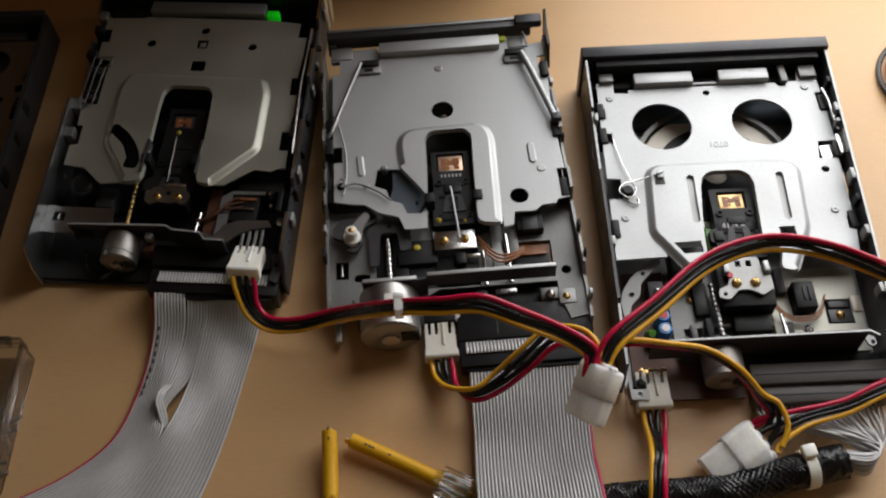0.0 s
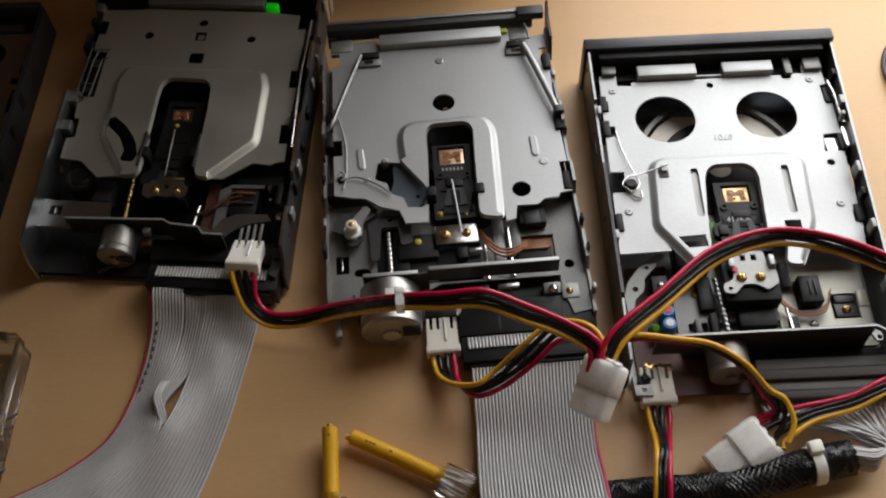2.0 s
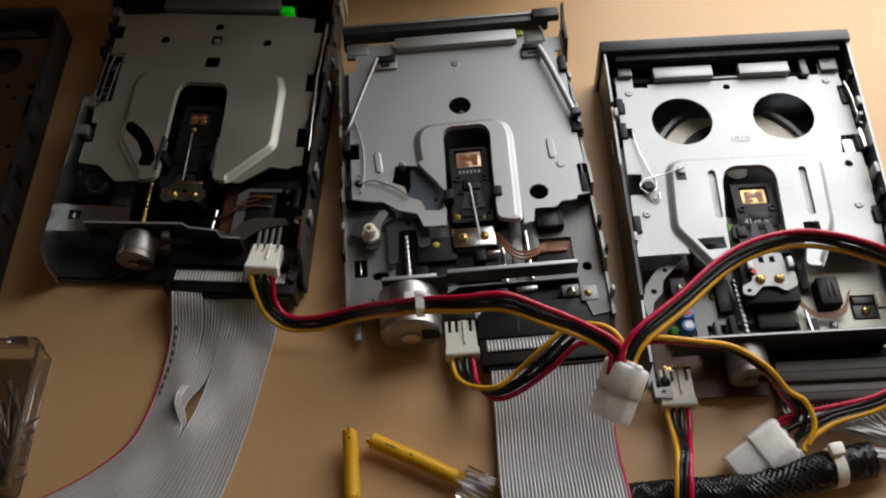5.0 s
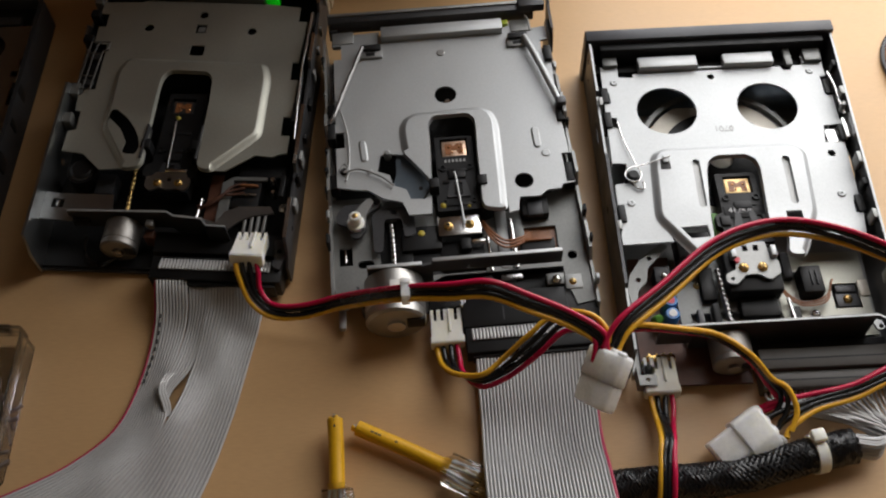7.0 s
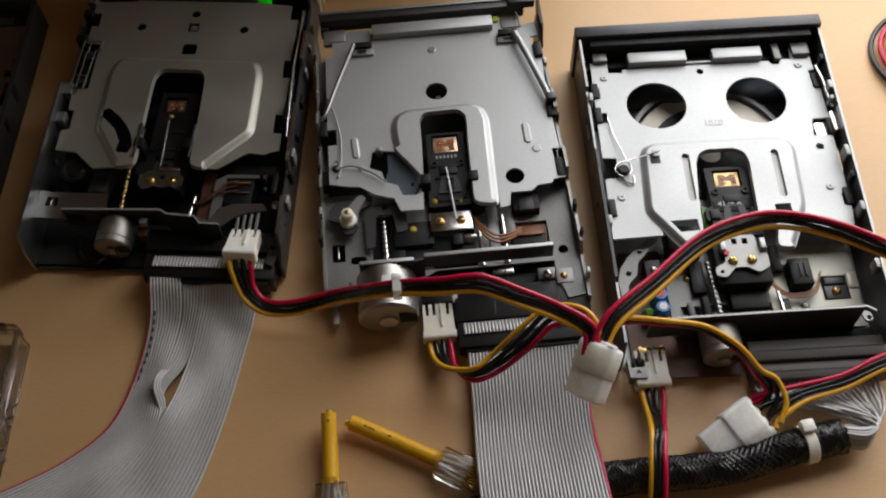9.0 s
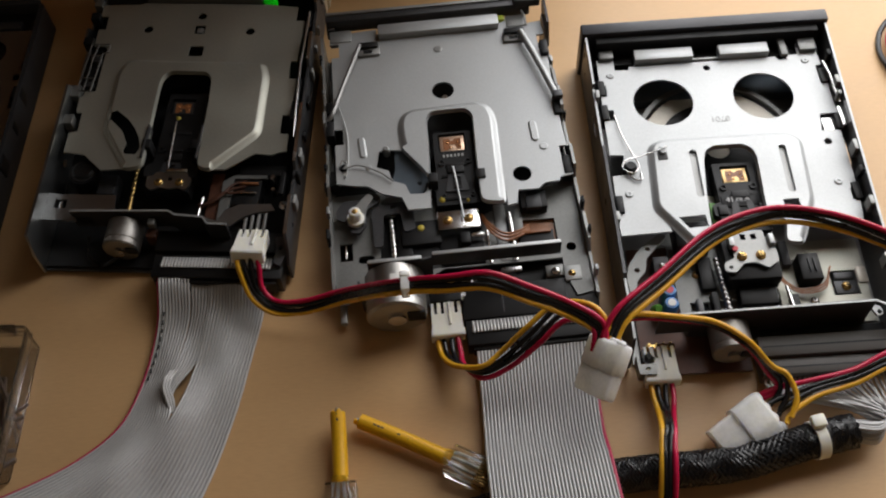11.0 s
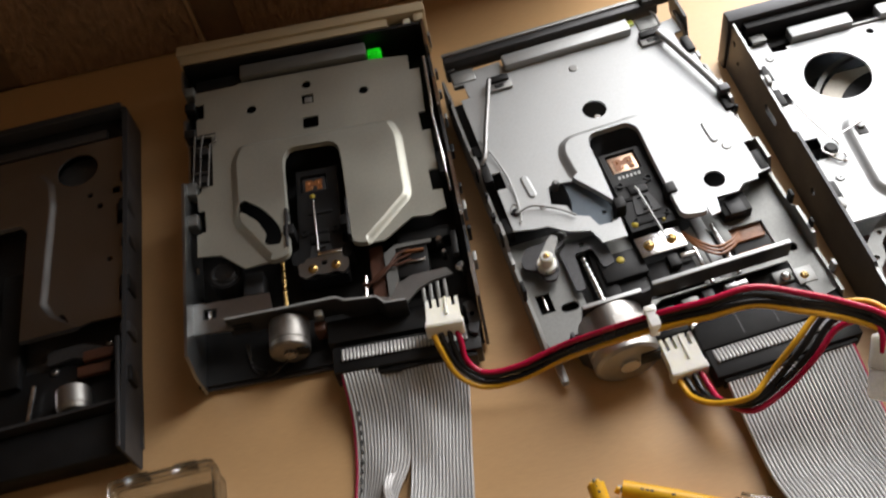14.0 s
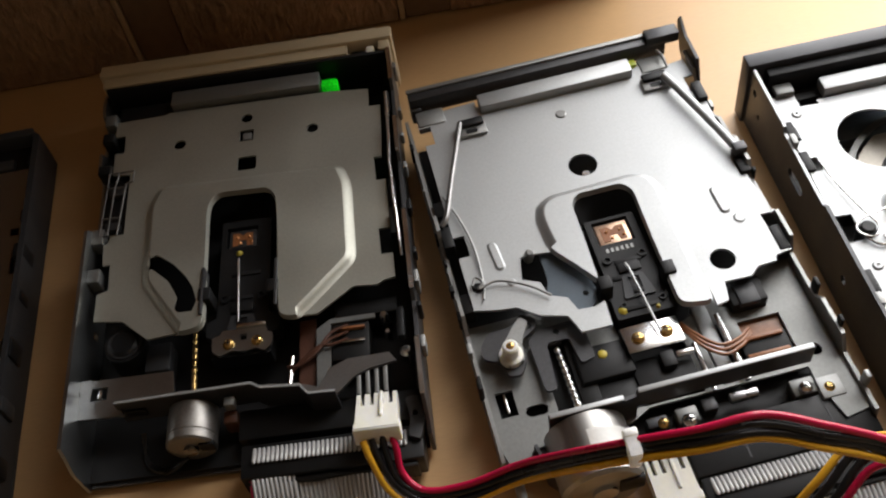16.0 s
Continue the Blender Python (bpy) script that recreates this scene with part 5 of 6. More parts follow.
outer = [(9, -4), (92.4, -3.6), (92.2, -38), (87.6, -40), (87.4, -50), (91.8, -50), (91.4, -76), (88.4, -76), (88.2, -86), (91.2, -86.4), (91, -93), (78, -92.6), (74, -95), (64.6, -86), (61.6, -80), (63.6, -34), (62.6, -22), (58, -14.6), (38, -14), (24, -30), (24, -80), (20, -96), (10, -104)]
bm = N()
plate(bm, tuck(outer, plat, 1.2), [ring(71.6, -16.8, 8.4, 32), rect(86, -33.8, 89, -30.6), ring(81, -38.6, 1.3, 12), ring(77, -32, 1.2, 12), capsule(66.5, -88, 68, -91, 1.6), ring(85, -66, 1.1, 12)], 11.8, 12.7)
raised(bm, plat, slot_inset(plat, [(52, -95.6), (52.6, -45), (50, -41), (40, -41), (36.5, -45), (36.5, -96), (20, -96), (74, -95)], 2.4, 0.4), 12.7, 1.8, [], 0.8)
part("carriage_plate", bm, SHADE_STEEL, dd, "embossed steel carriage plate, darkened for the shade", smooth=50)
bm = N()
box(bm, 42, -110, 3, 50, -60, 9, 0.5)
part("head_carriage", bm, BLACK, dd, "black plastic head carriage")
bm = N()
box(bm, 8, -128, 2.5, 88, -104, 6, 0.5)
part("rear_bay", bm, BLACK, dd)
bm = N()
lathe(bm, (70.6, -118, 10), (71.4, -127, 10), [(0, 5.4), (0.05, 6), (0.8, 6), (0.82, 5.7), (1, 5.2)], 30)
part("motor", bm, MOTOR, dd, "small bright motor can")
for k in range(2):
    bm = N()
    box(bm, 72 + k * 2, -113 + k * 6, 8, 84 + k, -109 + k * 6, 10.5, 0.4)
    part("flex_coil", bm, PCB, dd, "brown flexible circuit")
bm = N()
upright(bm, [(30, -129), (88, -128)], 3, 14, 1.2)
part("motor_bracket", bm, DARK_STEEL, dd)
bm = N()
box(bm, 10, -146, 1, 88, -130, 10, 0.8)
part("rear_socket", bm, BLACK, dd, "black rear connector block")
bm = N()
sweep(bm, [(56, -112, 9), (55, -126, 10)], 0.9, 8)
part("guide_shaft", bm, STEEL, dd)
bm = N()
cyl(bm, (71.6, -16.8, 3), (71.6, -16.8, 8), 10, 32)
part("spindle_rotor", bm, DARK_STEEL, dd)
for y, ln, h in ((0, 3, 15), (-24, 5, 14.5), (-40, 6, 16), (-58, 4, 14), (-77, 7, 15.5), (-98, 5, 16), (-116, 6, 15)):
    bm = N()
    box(bm, 89.6, y - ln, 8, 93.2, y, h, 0.5)
    part("slide_catch", bm, BLACK if ln != 5 else DARK_STEEL, dd)
for x, y in ((82, -99), (78, -104), (62, -106), (86, -120)):
    screw(dd, x, y, 6, 1.5, PIN_STEEL, "dull cross-head screw")
bm = N()
plate(bm, fillet([(60, -98), (74, -98), (86, -104), (84, -109), (70, -103), (60, -104)], 1.2, 3), [ring(80, -105, 1.2, 10)], 7, 8.2)
part("pivot_arm", bm, DARK_STEEL, dd, "dark pivot arm")

# ---- power plugs ----
plug = berg_plug((-83.6, 17.6, 16.2), -5.4, "white four-way power plug in the beige-fronted drive")
plug.matrix_world = pose(-0.0836, 0.0176, 0.0162, -20, 0, -5.4)
berg_plug((-12.5, -10.8, 3.6), 2.6, "white four-way power plug in the bare drive")
berg_plug((63.4, -33.4, 2.6), 0.3, "white four-way power plug in the black-fronted drive")

# ---- ribbon cables ----


def ribbon(name, label, left, right, heights, bands, slit=None, red_at=0, n=34, crown=0.0):
    """A flat cable of n conductors between two edge lines given at the same stations; bands: first and last conductor, and lift beside the connector."""
    rib = thing(name, label, "ribbon cable", (0, 0, 0), 0, group="grey ribbon cables")
    L, R, Z = spline([(*p, 0) for p in left], 10), spline([(*p, 0) for p in right], 10), spline([(h, 0, 0) for h in heights], 10)
    per = 6
    for lo, hi, lift in bands:
        bm = N()
        rows = []
        for s in range(len(L)):
            row = []
            fade = max(0.0, min(1.0, (33 - s) / 16)) * min(1.0, 0.4 + s / 8)
            fade = fade * fade * (3 - 2 * fade)
            for j in range(lo * per, hi * per + 1):
                u = j / (n * per)
                swell = math.sin(math.pi * min(1, max(0, u)))
                if slit:
                    c, w, g, at = slit
                    k = math.exp(-((s / 10 - c) / w) ** 2) * g
                    u += -k * u * n / at if hi <= at else 0.08 * k * (1 - u)
                p = L[s].lerp(R[s], u)
                f = (j % per) / per
                z = Z[s].x + 0.95 * math.sqrt(max(0.0, 1 - (2 * f - 1) ** 2)) + 0.25 * math.sin(s * 0.13 + u * 5) + lift * fade
                if crown:
                    z += crown * min(1, max(0, s / 10 - 1.5) / 2.5) * swell ** 2 * (1.3 - 0.6 * u)
                    z += (0.24 * crown * math.sin(s * 0.21 + u * 7.5) + 0.14 * crown * math.sin(s * 0.34 - u * 11)) * swell * min(1, s / 20)
                row.append(bm.verts.new((p.x, p.y, z)))
            rows.append(row)
        for a, b in zip(rows, rows[1:]):
            for j in range(len(a) - 1):
                bm.faces.new((a[j], b[j], b[j + 1], a[j + 1]))
        bmesh.ops.recalc_face_normals(bm, faces=bm.faces[:])
        if bm.faces[0].normal.z < 0:
            bmesh.ops.reverse_faces(bm, faces=bm.faces[:])
        bmesh.ops.solidify(bm, geom=bm.faces[:], thickness=0.35)
        part("conductor_band", bm, RIBBON, rib, smooth=80)
    edge = L if red_at == 0 else R
    bm = N()
    sweep(bm, [(q.x, q.y, Z[i].x + 0.2) for i, q in enumerate(edge)], 0.72, 8)
    part("marked_edge", bm, RIBBON_RED, rib, "red-marked edge wire")
    return rib


ra = ribbon("ribbon_cable", "grey ribbon cable with a red edge, split near the middle",
            [(-117, 14), (-116, 4), (-116.2, -9.5), (-119, -28.3), (-125.4, -48), (-137.5, -60.4), (-154, -71), (-185, -86)],
            [(-73.5, 12), (-74.6, 2.3), (-76, -6.4), (-80, -25.3), (-84.6, -47.5), (-92, -72.7), (-101, -95), (-115, -125)],
            [9.6, 9.2, 3.2, 1.0, 1.2, 1.8, 4.4, 9.5], ((0, 10, 0.3), (10, 16, -1.1), (16, 34, -0.5)), slit=(3.55, 0.36, 0.095, 16), crown=4.5)
rb = ribbon("ribbon_cable", "flat grey ribbon cable with a red edge from the bare drive",
            [(3.4, -22), (3.6, -29), (3.8, -38), (4.2, -52), (4.2, -64), (4.2, -77), (5, -100), (6, -130)],
            [(46.6, -20), (46.4, -28), (46, -37), (45.6, -52), (45.6, -64), (46, -77), (47.5, -100), (49, -130)],
            [6.6, 6.4, 5.6, 4.8, 7.0, 13.6, 15.6, 6.2], ((0, 17, 0), (17, 34, 0)), red_at=1)
# crimped conductor ends over the connectors
for rib, frame_m, x0, x1, y, z in ((ra, pose(A_AT[0] / 1000, A_AT[1] / 1000, 0, 0, 0, A_TURN), 56.2, 99.2, -151.8, 12.5), (rb, pose(B_AT[0] / 1000, B_AT[1] / 1000, 0, 0, 0, B_TURN), 53.6, 97.0, -143.8, 9.9)):
    bm = N()
    lathe(bm, (0, 2.3, -0.9), (0, -2.9, 0.2), [(0, 0.3), (0.1, 0.6), (0.9, 0.6), (1, 0.3)], 8)
    end_mesh = finish("crimped_end", bm, RIBBON)
    for k in range(34):
        ob = new("crimped_end", end_mesh)
        ob.parent = rib
        ob.matrix_basis = frame_m @ pose((x0 + (x1 - x0) * (k + 0.5) / 34) / 1000, y / 1000, z / 1000)
# torn strip beside the split, and smudged print along the marked edge
for k in range(3):
    bm = N()
    o = Vector((1.15 * k, 0.25 * k, -0.5 * k))
    sweep(bm, spline([Vector((-108.6, -30.5, 6.2)) + o, Vector((-109.8, -34, 7.4)) + o * 0.8, Vector((-110.2, -37.6, 7.3)) + o * 0.7, Vector((-108.8, -42, 6.4)) + o * 0.8, Vector((-107.2, -46.6, 4.8)) + o * 0.5], 6), 0.62, 8)
    part("torn_strip", bm, RIBBON, ra, "torn strip beside the split")
for k in range(9):
    c = Vector((-113.9, -6, 8.8)).lerp(Vector((-117.6, -31, 8.8)), k / 8) + Vector((0.5 * math.sin(k * 0.5), 0, 0))
    c.z = 2.3 + 3.6 * (1 - k / 8) ** 2.2
    bm = N()
    box(bm, c.x - 0.35, c.y - 0.9 - 0.3 * (k % 2), c.z - 0.3, c.x + 0.35, c.y + 0.6, c.z + 0.15)
    part("print_mark", bm, PRINT_DARK, ra, "smudged dark print")

# ---- power wiring ----


def strand(parent, pts, material, r=0.97, step=7):
    bm = N()
    sweep(bm, spline(pts, step), r, 10)
    return part("wire", bm, material, parent, smooth=60)


def bundle(parent, pts, colours, gap=1.9, turn0=30.0, turn1=30.0, wander=0.5, turns=None, gaps=None):
    """Wires side by side along a line, as a flat band whose lean goes from turn0 to turn1 degrees, or by turns and gaps at each point."""
    p = [Vector(q) for q in pts]
    n = len(colours)
    for i, c in enumerate(colours):
        line = []
        for k, q in enumerate(p):
            d = p[min(k + 1, len(p) - 1)] - p[max(k - 1, 0)]
            d = Vector((d.x, d.y, 0)).normalized()
            side = Vector((-d.y, d.x, 0))
            a = radians(turns[k] if turns else turn0 + (turn1 - turn0) * k / (len(p) - 1))
            o = ((n - 1) / 2 - i) * (gaps[k] if gaps else gap)
            w = wander * math.sin(1.7 * k + 2.1 * i)
            line.append(q + (side * math.cos(a) + Vector((0, 0, math.sin(a)))) * o + side * w * 0.5 + Vector((0, 0, w * 0.3)))
        strand(parent, line, c)


harness = thing("power_harness", "power lead of red, black and amber wires joining the three drives", "cable", (0, 0, 0))
RBBY = [WIRE_RED, WIRE_BLACK, WIRE_BLACK, WIRE_YELLOW]
bundle(harness, [(-79.4, 5.6, 23), (-78.8, 1.5, 20), (-76.8, -4, 14), (-70.5, -8.6, 11), (-59, -10.6, 12.5), (-43, -11.5, 20), (-21, -21.5, 42), (-5, -25.6, 49), (8, -27, 51), (21, -31, 48), (34, -33.6, 42), (44, -39, 38), (45, -44, 34)], RBBY, 1.55, 45, 48,
       turns=[0, 0, 22, 40, 45, 45, 45, 45, 45, 46, 47, 48, 48], gaps=[2.5, 2.4, 1.9, 1.6, 1.55, 1.55, 1.5, 1.6, 1.75, 1.75, 1.6, 1.5, 1.5])
bundle(harness, [(-6.6, -24.2, 6.5), (-5.6, -31, 7), (-2.4, -37.4, 11), (5, -43, 16.5), (13, -41, 20), (22.8, -37, 29), (32, -31.5, 35), (41, -34, 38.5), (45, -40, 37), (44, -46, 33)], RBBY, 1.9, 15, -165,
       turns=[5, 0, -45, -120, -155, -165, -170, -165, -165, -165], gaps=[2.5, 2.3, 1.6, 1.7, 2.1, 2.4, 2.3, 2.0, 1.7, 1.5])
bundle(harness, [(46, -47, 32), (49, -41, 37), (54, -34.8, 40), (68, -23.6, 40), (86, -8.6, 39), (101, -1.2, 38), (116, 1.8, 37), (133, -1.8, 36), (150, -9.8, 34), (185, -26, 26), (230, -50, 6)], RBBY, 1.85, 30, 75)
bundle(harness, [(46, -46, 32), (50, -37.6, 36), (58, -34.6, 35), (71, -35.2, 33.5), (85.6, -35.4, 27), (95.8, -42.6, 25), (104, -48.4, 17), (108.4, -51.6, 14), (108.2, -56.4, 11.4), (104.6, -60.4, 10)], [WIRE_YELLOW, WIRE_BLACK, WIRE_BLACK, WIRE_RED], 1.5, 62, 60,
       turns=[60, 80, 98, 104, 100, 96, 84, 60, 30, 10], gaps=[1.5, 1.4, 1.4, 1.4, 1.4, 1.5, 1.6, 2.0, 3.0, 4.2])
bundle(harness, [(104.2, -60.8, 9.8), (108, -58.4, 10.4), (119, -54.6, 12), (134, -51.2, 13), (149, -45.2, 13), (180, -34, 9), (230, -20, 3)], [WIRE_RED, WIRE_BLACK, WIRE_BLACK, WIRE_YELLOW], 1.9, 30, 20,
       turns=[0, 5, 20, 30, 30, 25, 20], gaps=[4.4, 3.4, 1.9, 1.55, 1.5, 1.6, 1.7])
bundle(harness, [(68.6, -46.4, 5.5), (68.2, -52, 6), (67.8, -59, 9), (66.0, -68, 17.4), (64.4, -74, 19), (63, -84, 18), (62, -100, 9), (61, -130, 2)], [WIRE_RED, WIRE_BLACK, WIRE_BLACK, WIRE_YELLOW], 1.85, 8, 25,
       turns=[0, 0, 0, 0, 10, 15, 20, 25], gaps=[2.5, 2.4, 1.8, 1.45, 1.4, 1.5, 1.6, 1.7])


def shell(parent, name, prof, levels):
    """A rounded block along y from a cross-section drawn in at each level."""
    bm = N()
    rings = [[bm.verts.new((q[0], y, q[1])) for q in inset_poly(prof, d)] for y, d in levels]
    for a, b in zip(rings, rings[1:]):
        for i in range(len(a)):
            bm.faces.new((a[i - 1], a[i], b[i], b[i - 1]))
    bm.faces.new(rings[0])
    bm.faces.new(list(reversed(rings[-1])))
    bmesh.ops.recalc_face_normals(bm, faces=bm.faces[:])
    return part(name, bm, NYLON_MILKY, parent, smooth=50)


def molex(at, turn, tilt, lean, label, size=0.9, step=0.5):
    """A white four-way drive power connector; +y is the mating end, wires leave at -y."""
    p = thing("drive_connector", label, "connector", at, 0, group="large power connectors")
    p.matrix_world = Matrix.Translation(Vector(at) / 1000) @ pose(0, 0, 0, tilt, lean, turn) @ Matrix.Scale(size, 4)
    prof = fillet([(-9.3, -5), (9.3, -5), (9.3, 3.4), (7.8, 5), (-3.2, 5), (-9.3, 1.2)], 1.2, 4)
    shell(p, "housing", prof, [(-1.6, 1.5), (-1.3, 0.7), (-0.7, 0.15), (0, 0), (10.4, 0.0), (10.7, step * 0.4), (10.8, step)])
    shell(p, "nose", prof, [(10.5, step), (19.6, step + 0.15), (20.8, step + 0.4), (21.4, 1.3), (21.6, 2.1)])
    for k in range(4):
        bm = N()
        lathe(bm, (-6.75 + 4.5 * k, -1.2, 0), (-6.75 + 4.5 * k, -2.8, 0), [(0, 2.2), (0.7, 2.0), (1, 1.5)], 14)
        part("wire_sleeve", bm, NYLON_MILKY, p)
    for x in (-4, 0, 4):
        bm = N()
        box(bm, x - 0.8, 1, -5.7, x + 0.8, 9, -4.9, 0.3)
        part("grip_rib", bm, NYLON_MILKY, p)
    return p


molex((47.6, -44.0, 34.2), 126, -41, 38, "white four-way connector hanging from the wires over the ribbon cable", 0.84, 0.4)
molex((101.6, -62.4, 9.6), 124, -10, -12, "white four-way connector lying on the desk", 0.93, 1.0)
tie = thing("cable_tie", "translucent white cable tie round the wires", "cable tie", (-19.6, -22.0, 42.8), 0)
bm = N()
plate(bm, fillet([(-1.5, -3.0), (1.5, -3.0), (1.5, 2.9), (-1.5, 2.9)], 0.6, 3), (), -3.0, 3.2)
part("band", bm, NYLON_MILKY, tie)
bm = N()
box(bm, -1.8, 1.8, 1.0, 1.8, 4.0, 3.8, 0.6)
part("tie_head", bm, NYLON_MILKY, tie)

# ---- braided cable of the black-fronted drive ----
sleeve = thing("braided_cable", "thick black braided cable sleeve lying on the desk", "cable", (0, 0, 0))
axis = spline([(-60, -112, 6), (-30, -100, 6), (0, -90.5, 6), (25, -84.5, 6), (46.5, -80.4, 6), (60, -79.2, 6), (75, -78.8, 6.2), (91, -77.6, 6.4), (111, -72.8, 7), (122, -70.6, 7.4), (130, -69.2, 7.4)], 14)
bm = N()
sweep(bm, axis, [5.0 + (0.4 if i > len(axis) - 14 else 0) for i in range(len(axis))], 20)
part("core", bm, BLACK, sleeve)
for hand in (1, -1):
    for s in range(14):
        line = []
        for i, c in enumerate(axis):
            d = (axis[min(i + 1, len(axis) - 1)] - axis[max(i - 1, 0)]).normalized()
            side = d.cross(Vector((0, 0, 1))).normalized()
            up = side.cross(d)
            a = hand * i * 0.32 + 2 * math.pi * s / 14
            rr = 5.3 + 0.28 * math.cos(i * math.pi * 0.5 + s * math.pi + (0 if hand > 0 else math.pi))
            line.append(c + side * (rr * math.cos(a)) + up * (rr * math.sin(a)))
        bm = N()
        sweep(bm, line, 0.7, 6)
        part("braid_strand", bm, BRAID, sleeve)
tie = thing("cable_tie", "white cable tie round the braided sleeve", "cable tie", (117.4, -71.6, 7.3), 10)
bm = N()
plate(bm, ring(0, 0, 6.7, 28), [ring(0, 0, 6.0, 28)], -1.9, 1.9)
bm.transform(Matrix.Rotation(radians(90), 4, "Y"))
part("band", bm, NYLON, tie)
bm = N()
box(bm, -2.4, 1.6, 5.4, 2.4, 6.0, 8.8, 0.7)
part("tie_head", bm, NYLON, tie)
fanned = thing("fanned_wires", "bundle of thin grey wires fanning into a braided sleeve", "cable", (0, 0, 0))
for k in range(26):
    u = k / 25
    x = 57.8 + 48 + 43 * u
    a = 2 * math.pi * ((k * 0.382) % 1)
    rr = 4.6 * math.sqrt((k % 7 + 1) / 8)
    bow = (u - 0.35) * 7
    strand(fanned, [(x, -46, 5.4), (x + 0.2, -50.5, 5.6), (x * 0.72 + 141 * 0.28 + bow * 0.4, -55.5 - 0.8 * u, 6 + 0.8 * (k % 3)), (x * 0.25 + 142 * 0.75 + bow * 0.4, -62 + rr * math.cos(a) * 0.3, 7.6 + (k % 4)), (141.5 + rr * math.cos(a) * 0.6, -67.5 + rr * math.cos(a) * 0.5, 8.8 + rr * math.sin(a)), (137, -70.4 + rr * math.cos(a), 8.8 + rr * math.sin(a)), (129, -68.8 + rr * math.cos(a) * 0.9, 8.2 + rr * math.sin(a) * 0.9)], RIBBON, 0.56, 6)

# ---- cut yellow network leads ----


def clear_plug(at, turn):
    """A clear eight-way network plug; the cable enters at +y."""
    p = thing("network_plug", "clear plastic network plug on a yellow lead", "plug", at, turn, group="network plugs")
    bm = N()
    box(bm, -5.4, -15.5, -2.6, 5.4, 0, 3.4, 0.6)
    ob = part("shell", bm, CLEAR, p)
    bm = N()
    for k in range(8):
        box(bm, -4.0 + 1.02 * k, -15.2, -2.2, -3.5 + 1.02 * k, -10.5, 1.8)
    part("contacts", bm, BRASS, p, "gold contacts")
    bm = N()
    box(bm, -3, -13, 3.45, 3, 1.5, 4.1, 0.3)
    part("latch", bm, CLEAR, p)
    bm = N()
    for k in range(4):
        sweep(bm, [(-1.8 + 1.2 * k, 1, 0.5), (-3 + 2 * k, -6, 0.2), (-3.2 + 2.1 * k, -11, 0)], 0.5, 6)
    part("cores", bm, NYLON, p)
    return p


def lead(label, pts, bars):
    p = thing("network_lead", label, "cable", (0, 0, 0), group="cut network leads")
    line = spline(pts, 10)
    bm = N()
    sweep(bm, line, 2.75, 18)
    part("jacket", bm, YELLOW, p)
    a, b = Vector(pts[0]), Vector(pts[1])
    d = (a - b).normalized()
    bm = N()
    for k in range(4):
        o = Vector((0.9 * math.cos(k * 1.57), 0, 0.9 * math.sin(k * 1.57)))
        sweep(bm, [a + o, a + o + d * (0.8 + 0.5 * (k % 2))], 0.6, 6)
    part("cut_cores", bm, ZINC_DULL, p, "cut copper cores")
    bm = N()
    for k in range(5):
        o = Vector((1.9 * math.cos(k * 1.25), 0, 1.9 * math.sin(k * 1.25)))
        tip = d * (0.2 + 0.7 * ((k * 0.618) % 1)) + o * 0.12
        sweep(bm, [a + o - d * 0.8, a + o + tip * 0.5, a + o + tip], [0.8, 0.7, 0.4], 6)
    part("frayed_edge", bm, YELLOW, p, "ragged cut edge of the jacket")
    bm = N()
    for u in bars:
        c = a.lerp(b, u)
        cyl(bm, c + d * 0.5 + Vector((0, 0, 2.2)), c - d * 0.6 + Vector((0, 0, 2.2)), 0.62, 6)
    part("print_marks", bm, PRINT_DARK, p, "smudged dark print")
    return p


lead("short cut length of yellow network cable pointing up the desk", [(-46.9, -51.4, 7.4), (-46.4, -62, 5.4), (-45.8, -76.5, 4.2)], (0.12, 0.3))
lead("short cut length of yellow network cable lying aslant", [(-39.2, -54.0, 4.6), (-24, -61.4, 4.2), (-7.4, -70.2, 4.2)], (0.35, 0.44, 0.52, 0.9, 1.15, 1.22, 1.3, 1.42, 1.5))
clear_plug((-45.8, -76, 3.4), 2)
clear_plug((-8.4, -69.6, 3.2), 62)

# ---- clear box of pins ----
cb = thing("clear_box", "clear plastic box holding loose bent steel pins", "box", (-179, -40.5, 0), -1.5)
bm = N()
plate(bm, rect(-16.8, -27.5, 16.8, 27.5, 2), [rect(-15.6, -26.3, 15.6, 26.3, 1.6)], 0.9, 12.4)
plate(bm, rect(-16.4, -27.1, 16.4, 27.1, 2), (), 0.1, 1.0)
part("tray", bm, CLEAR, cb)
bm = N()
plate(bm, rect(-17.4, -28.1, 17.4, 28.1, 2), [rect(-16.4, -27.1, 16.4, 27.1, 1.8)], 9.4, 14.2)
plate(bm, rect(-17.4, -28.1, 17.4, 28.1, 2), (), 14.22, 15.3)
part("lid", bm, CLEAR, cb)
for x in (-9, 7):
    bm = N()
    box(bm, x - 4, 28, 8, x + 4, 30.5, 12.6, 0.8)
    part("hinge", bm, CLEAR, cb)
rng = random.Random(7)
pile = []
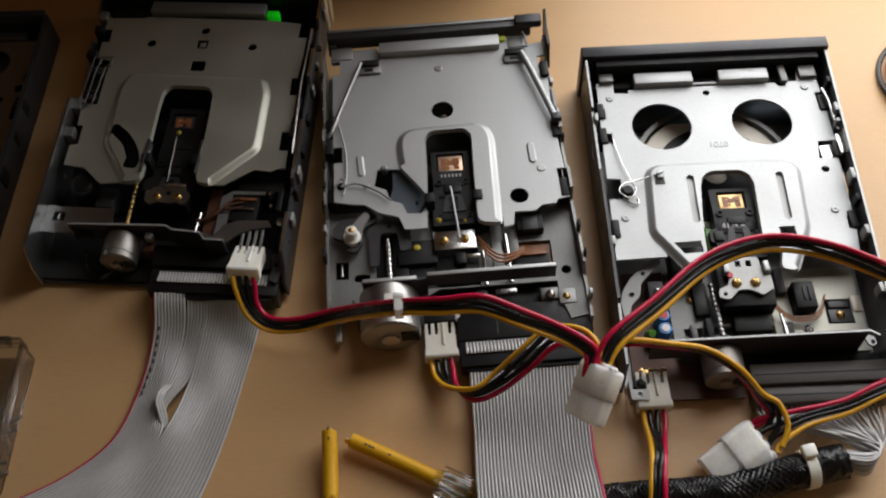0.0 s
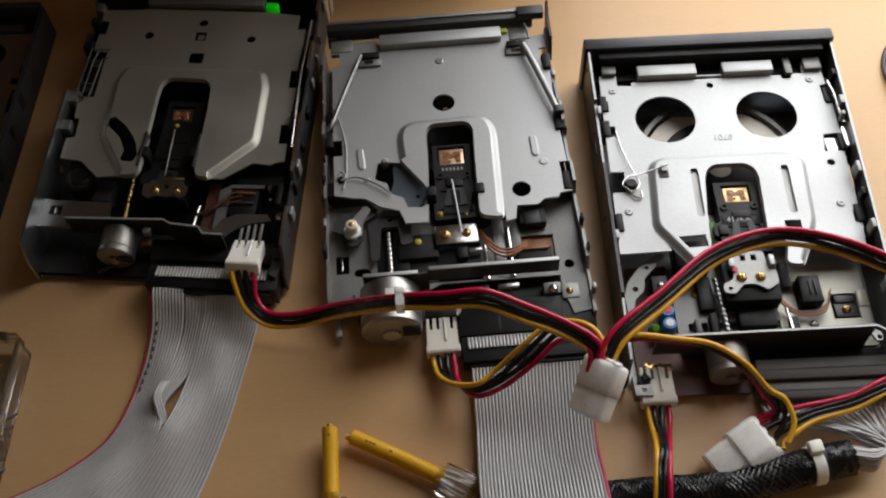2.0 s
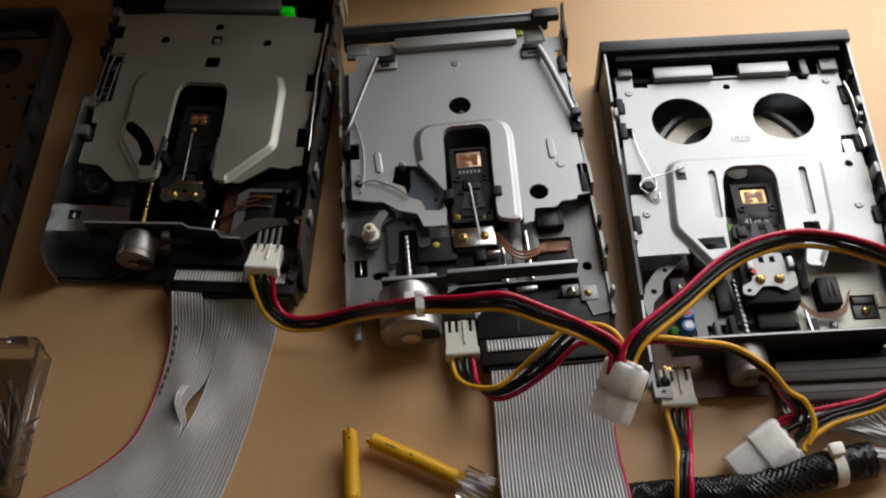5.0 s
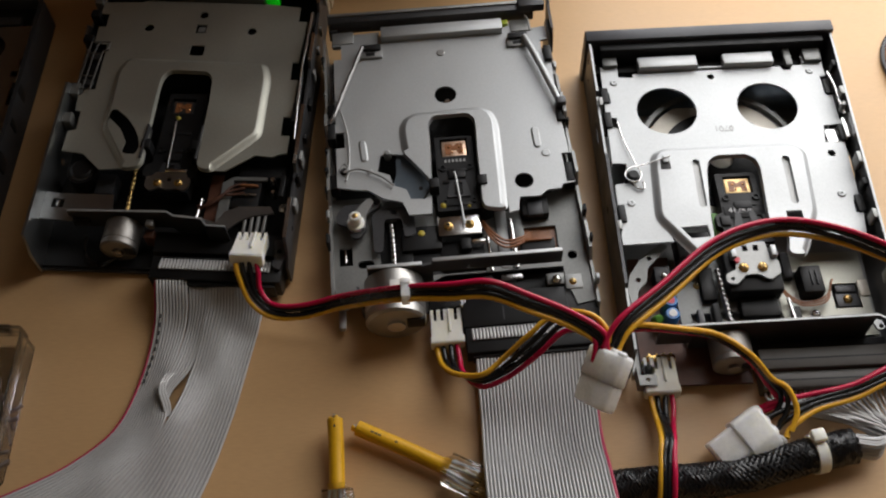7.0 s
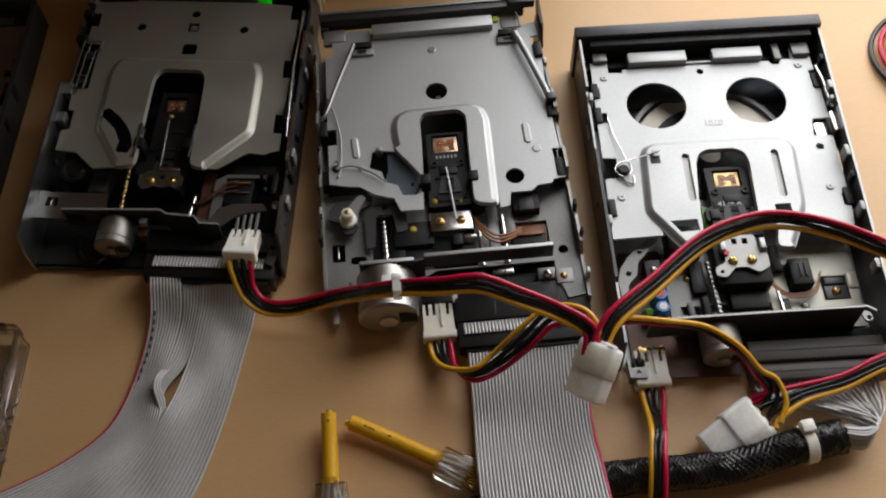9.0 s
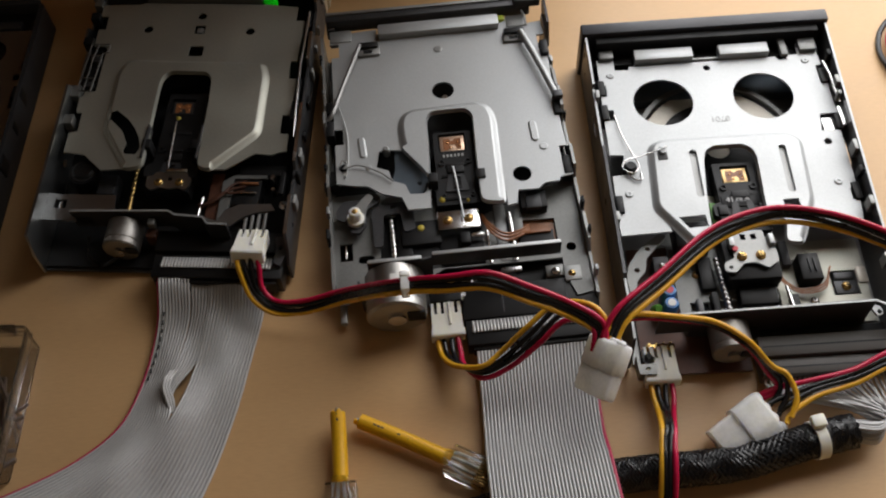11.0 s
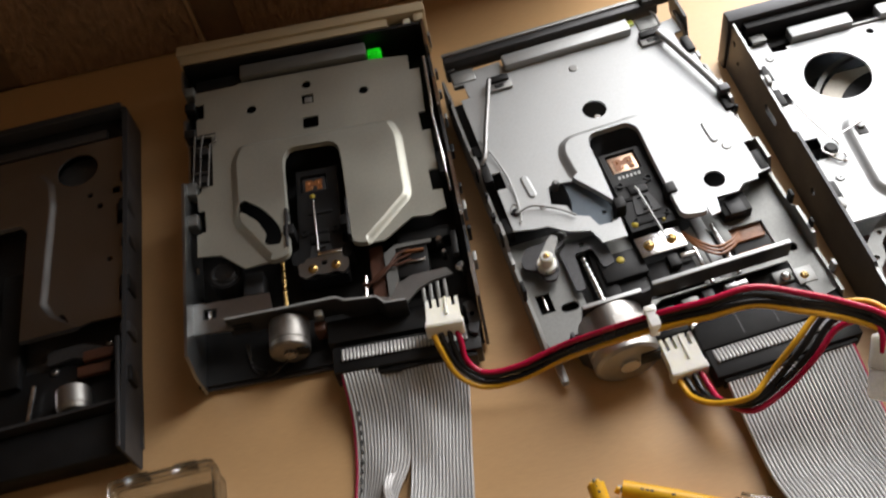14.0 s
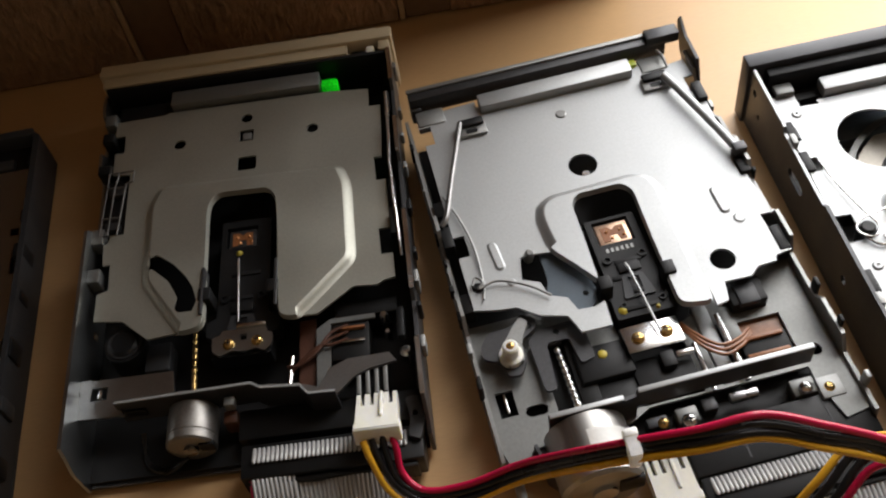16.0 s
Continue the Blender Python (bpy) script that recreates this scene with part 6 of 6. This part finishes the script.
for k in range(36):
    ln = rng.uniform(17, 23)
    x, y, z = -176 + rng.uniform(-9, 10), -47 + rng.uniform(-10, 12), 2.0 + 0.23 * k
    bm = N()
    sweep(bm, spline([(-ln / 2, 0, 0), (0, 0, 0.1), (ln / 2 - 1.2, 0, 0), (ln / 2 - 0.1, 0.9, 0), (ln / 2, 3 + 2 * (k % 2), 0)], 4), 0.72, 8)
    pin = solid("bent_pin", bm, PIN_BRONZE, "loose bent steel pin in a clear box", "pin", group="pins in the box")
    pin.matrix_world = pose(x / 1000, y / 1000, z / 1000, 0, rng.uniform(-8, 8), rng.gauss(104, 20) + (180 if k % 3 else 0))

# ---- loose coloured wires and the coil of cable ----
for c, label, pts in (
        (WIRE_GREEN, "thin green wire lying on the desk", [(-260, -18, 1), (-229.8, -22.5, 1.2), (-215, -24, 1.4), (-201.5, -23.4, 1)]),
        (WIRE_GREEN, "thin dark green wire lying on the desk", [(-262, -26, 1), (-232, -31.4, 1), (-219, -32.6, 1.2), (-214, -31, 1)]),
        (WIRE_PURPLE, "thin purple wire lying on the desk", [(-250, -46, 1), (-222, -44, 1), (-209, -41, 1.4), (-200.4, -38.6, 1)]),
        (PCB, "thin brown wire lying on the desk", [(-262, -8, 1), (-232, -10.5, 1), (-215, -9.5, 1), (-203, -11, 1)])):
    w = thing("hookup_wire", label, "wire", (0, 0, 0), group="loose hookup wires")
    strand(w, pts, c, 0.85)
coil = thing("coiled_lead", "coil of black, red and amber wires on the desk", "cable", (0, 0, 0))
for i, (c, r) in enumerate(((WIRE_BLACK, 33), (WIRE_RED, 29.5), (WIRE_YELLOW, 27), (WIRE_BLACK, 24))):
    pts = [(224 + r * math.cos(a), 106 + r * 0.95 * math.sin(a), 1.4 + 1.2 * i + 1.2 * math.sin(a * 2 + i)) for a in [0.35 + 2 * math.pi * k / 14 for k in range(14)]]
    strand(coil, pts, c, 1.25)

# uneven tabs along the folded edge of the black-fronted drive
for y, ln, h in ((-18, 3, 1.2), (-33, 4, 2.0), (-40, 2, 0.8), (-66, 5, 1.6), (-78, 3, 0.9), (-93, 4, 1.8), (-106, 3, 1.0), (-118, 4, 1.4)):
    for x, lean in ((100.6, 0.05), (1.6, 0.006))[:2 if y in (-33, -93) else 1]:
        bm = N()
        box(bm, x + lean * y - 0.6, y - ln, 18, x + lean * y + 1.1, y, 22.4 + h, 0.3)
        part("edge_tab", bm, ZINC_DULL if ln != 3 else BLACK, dc)
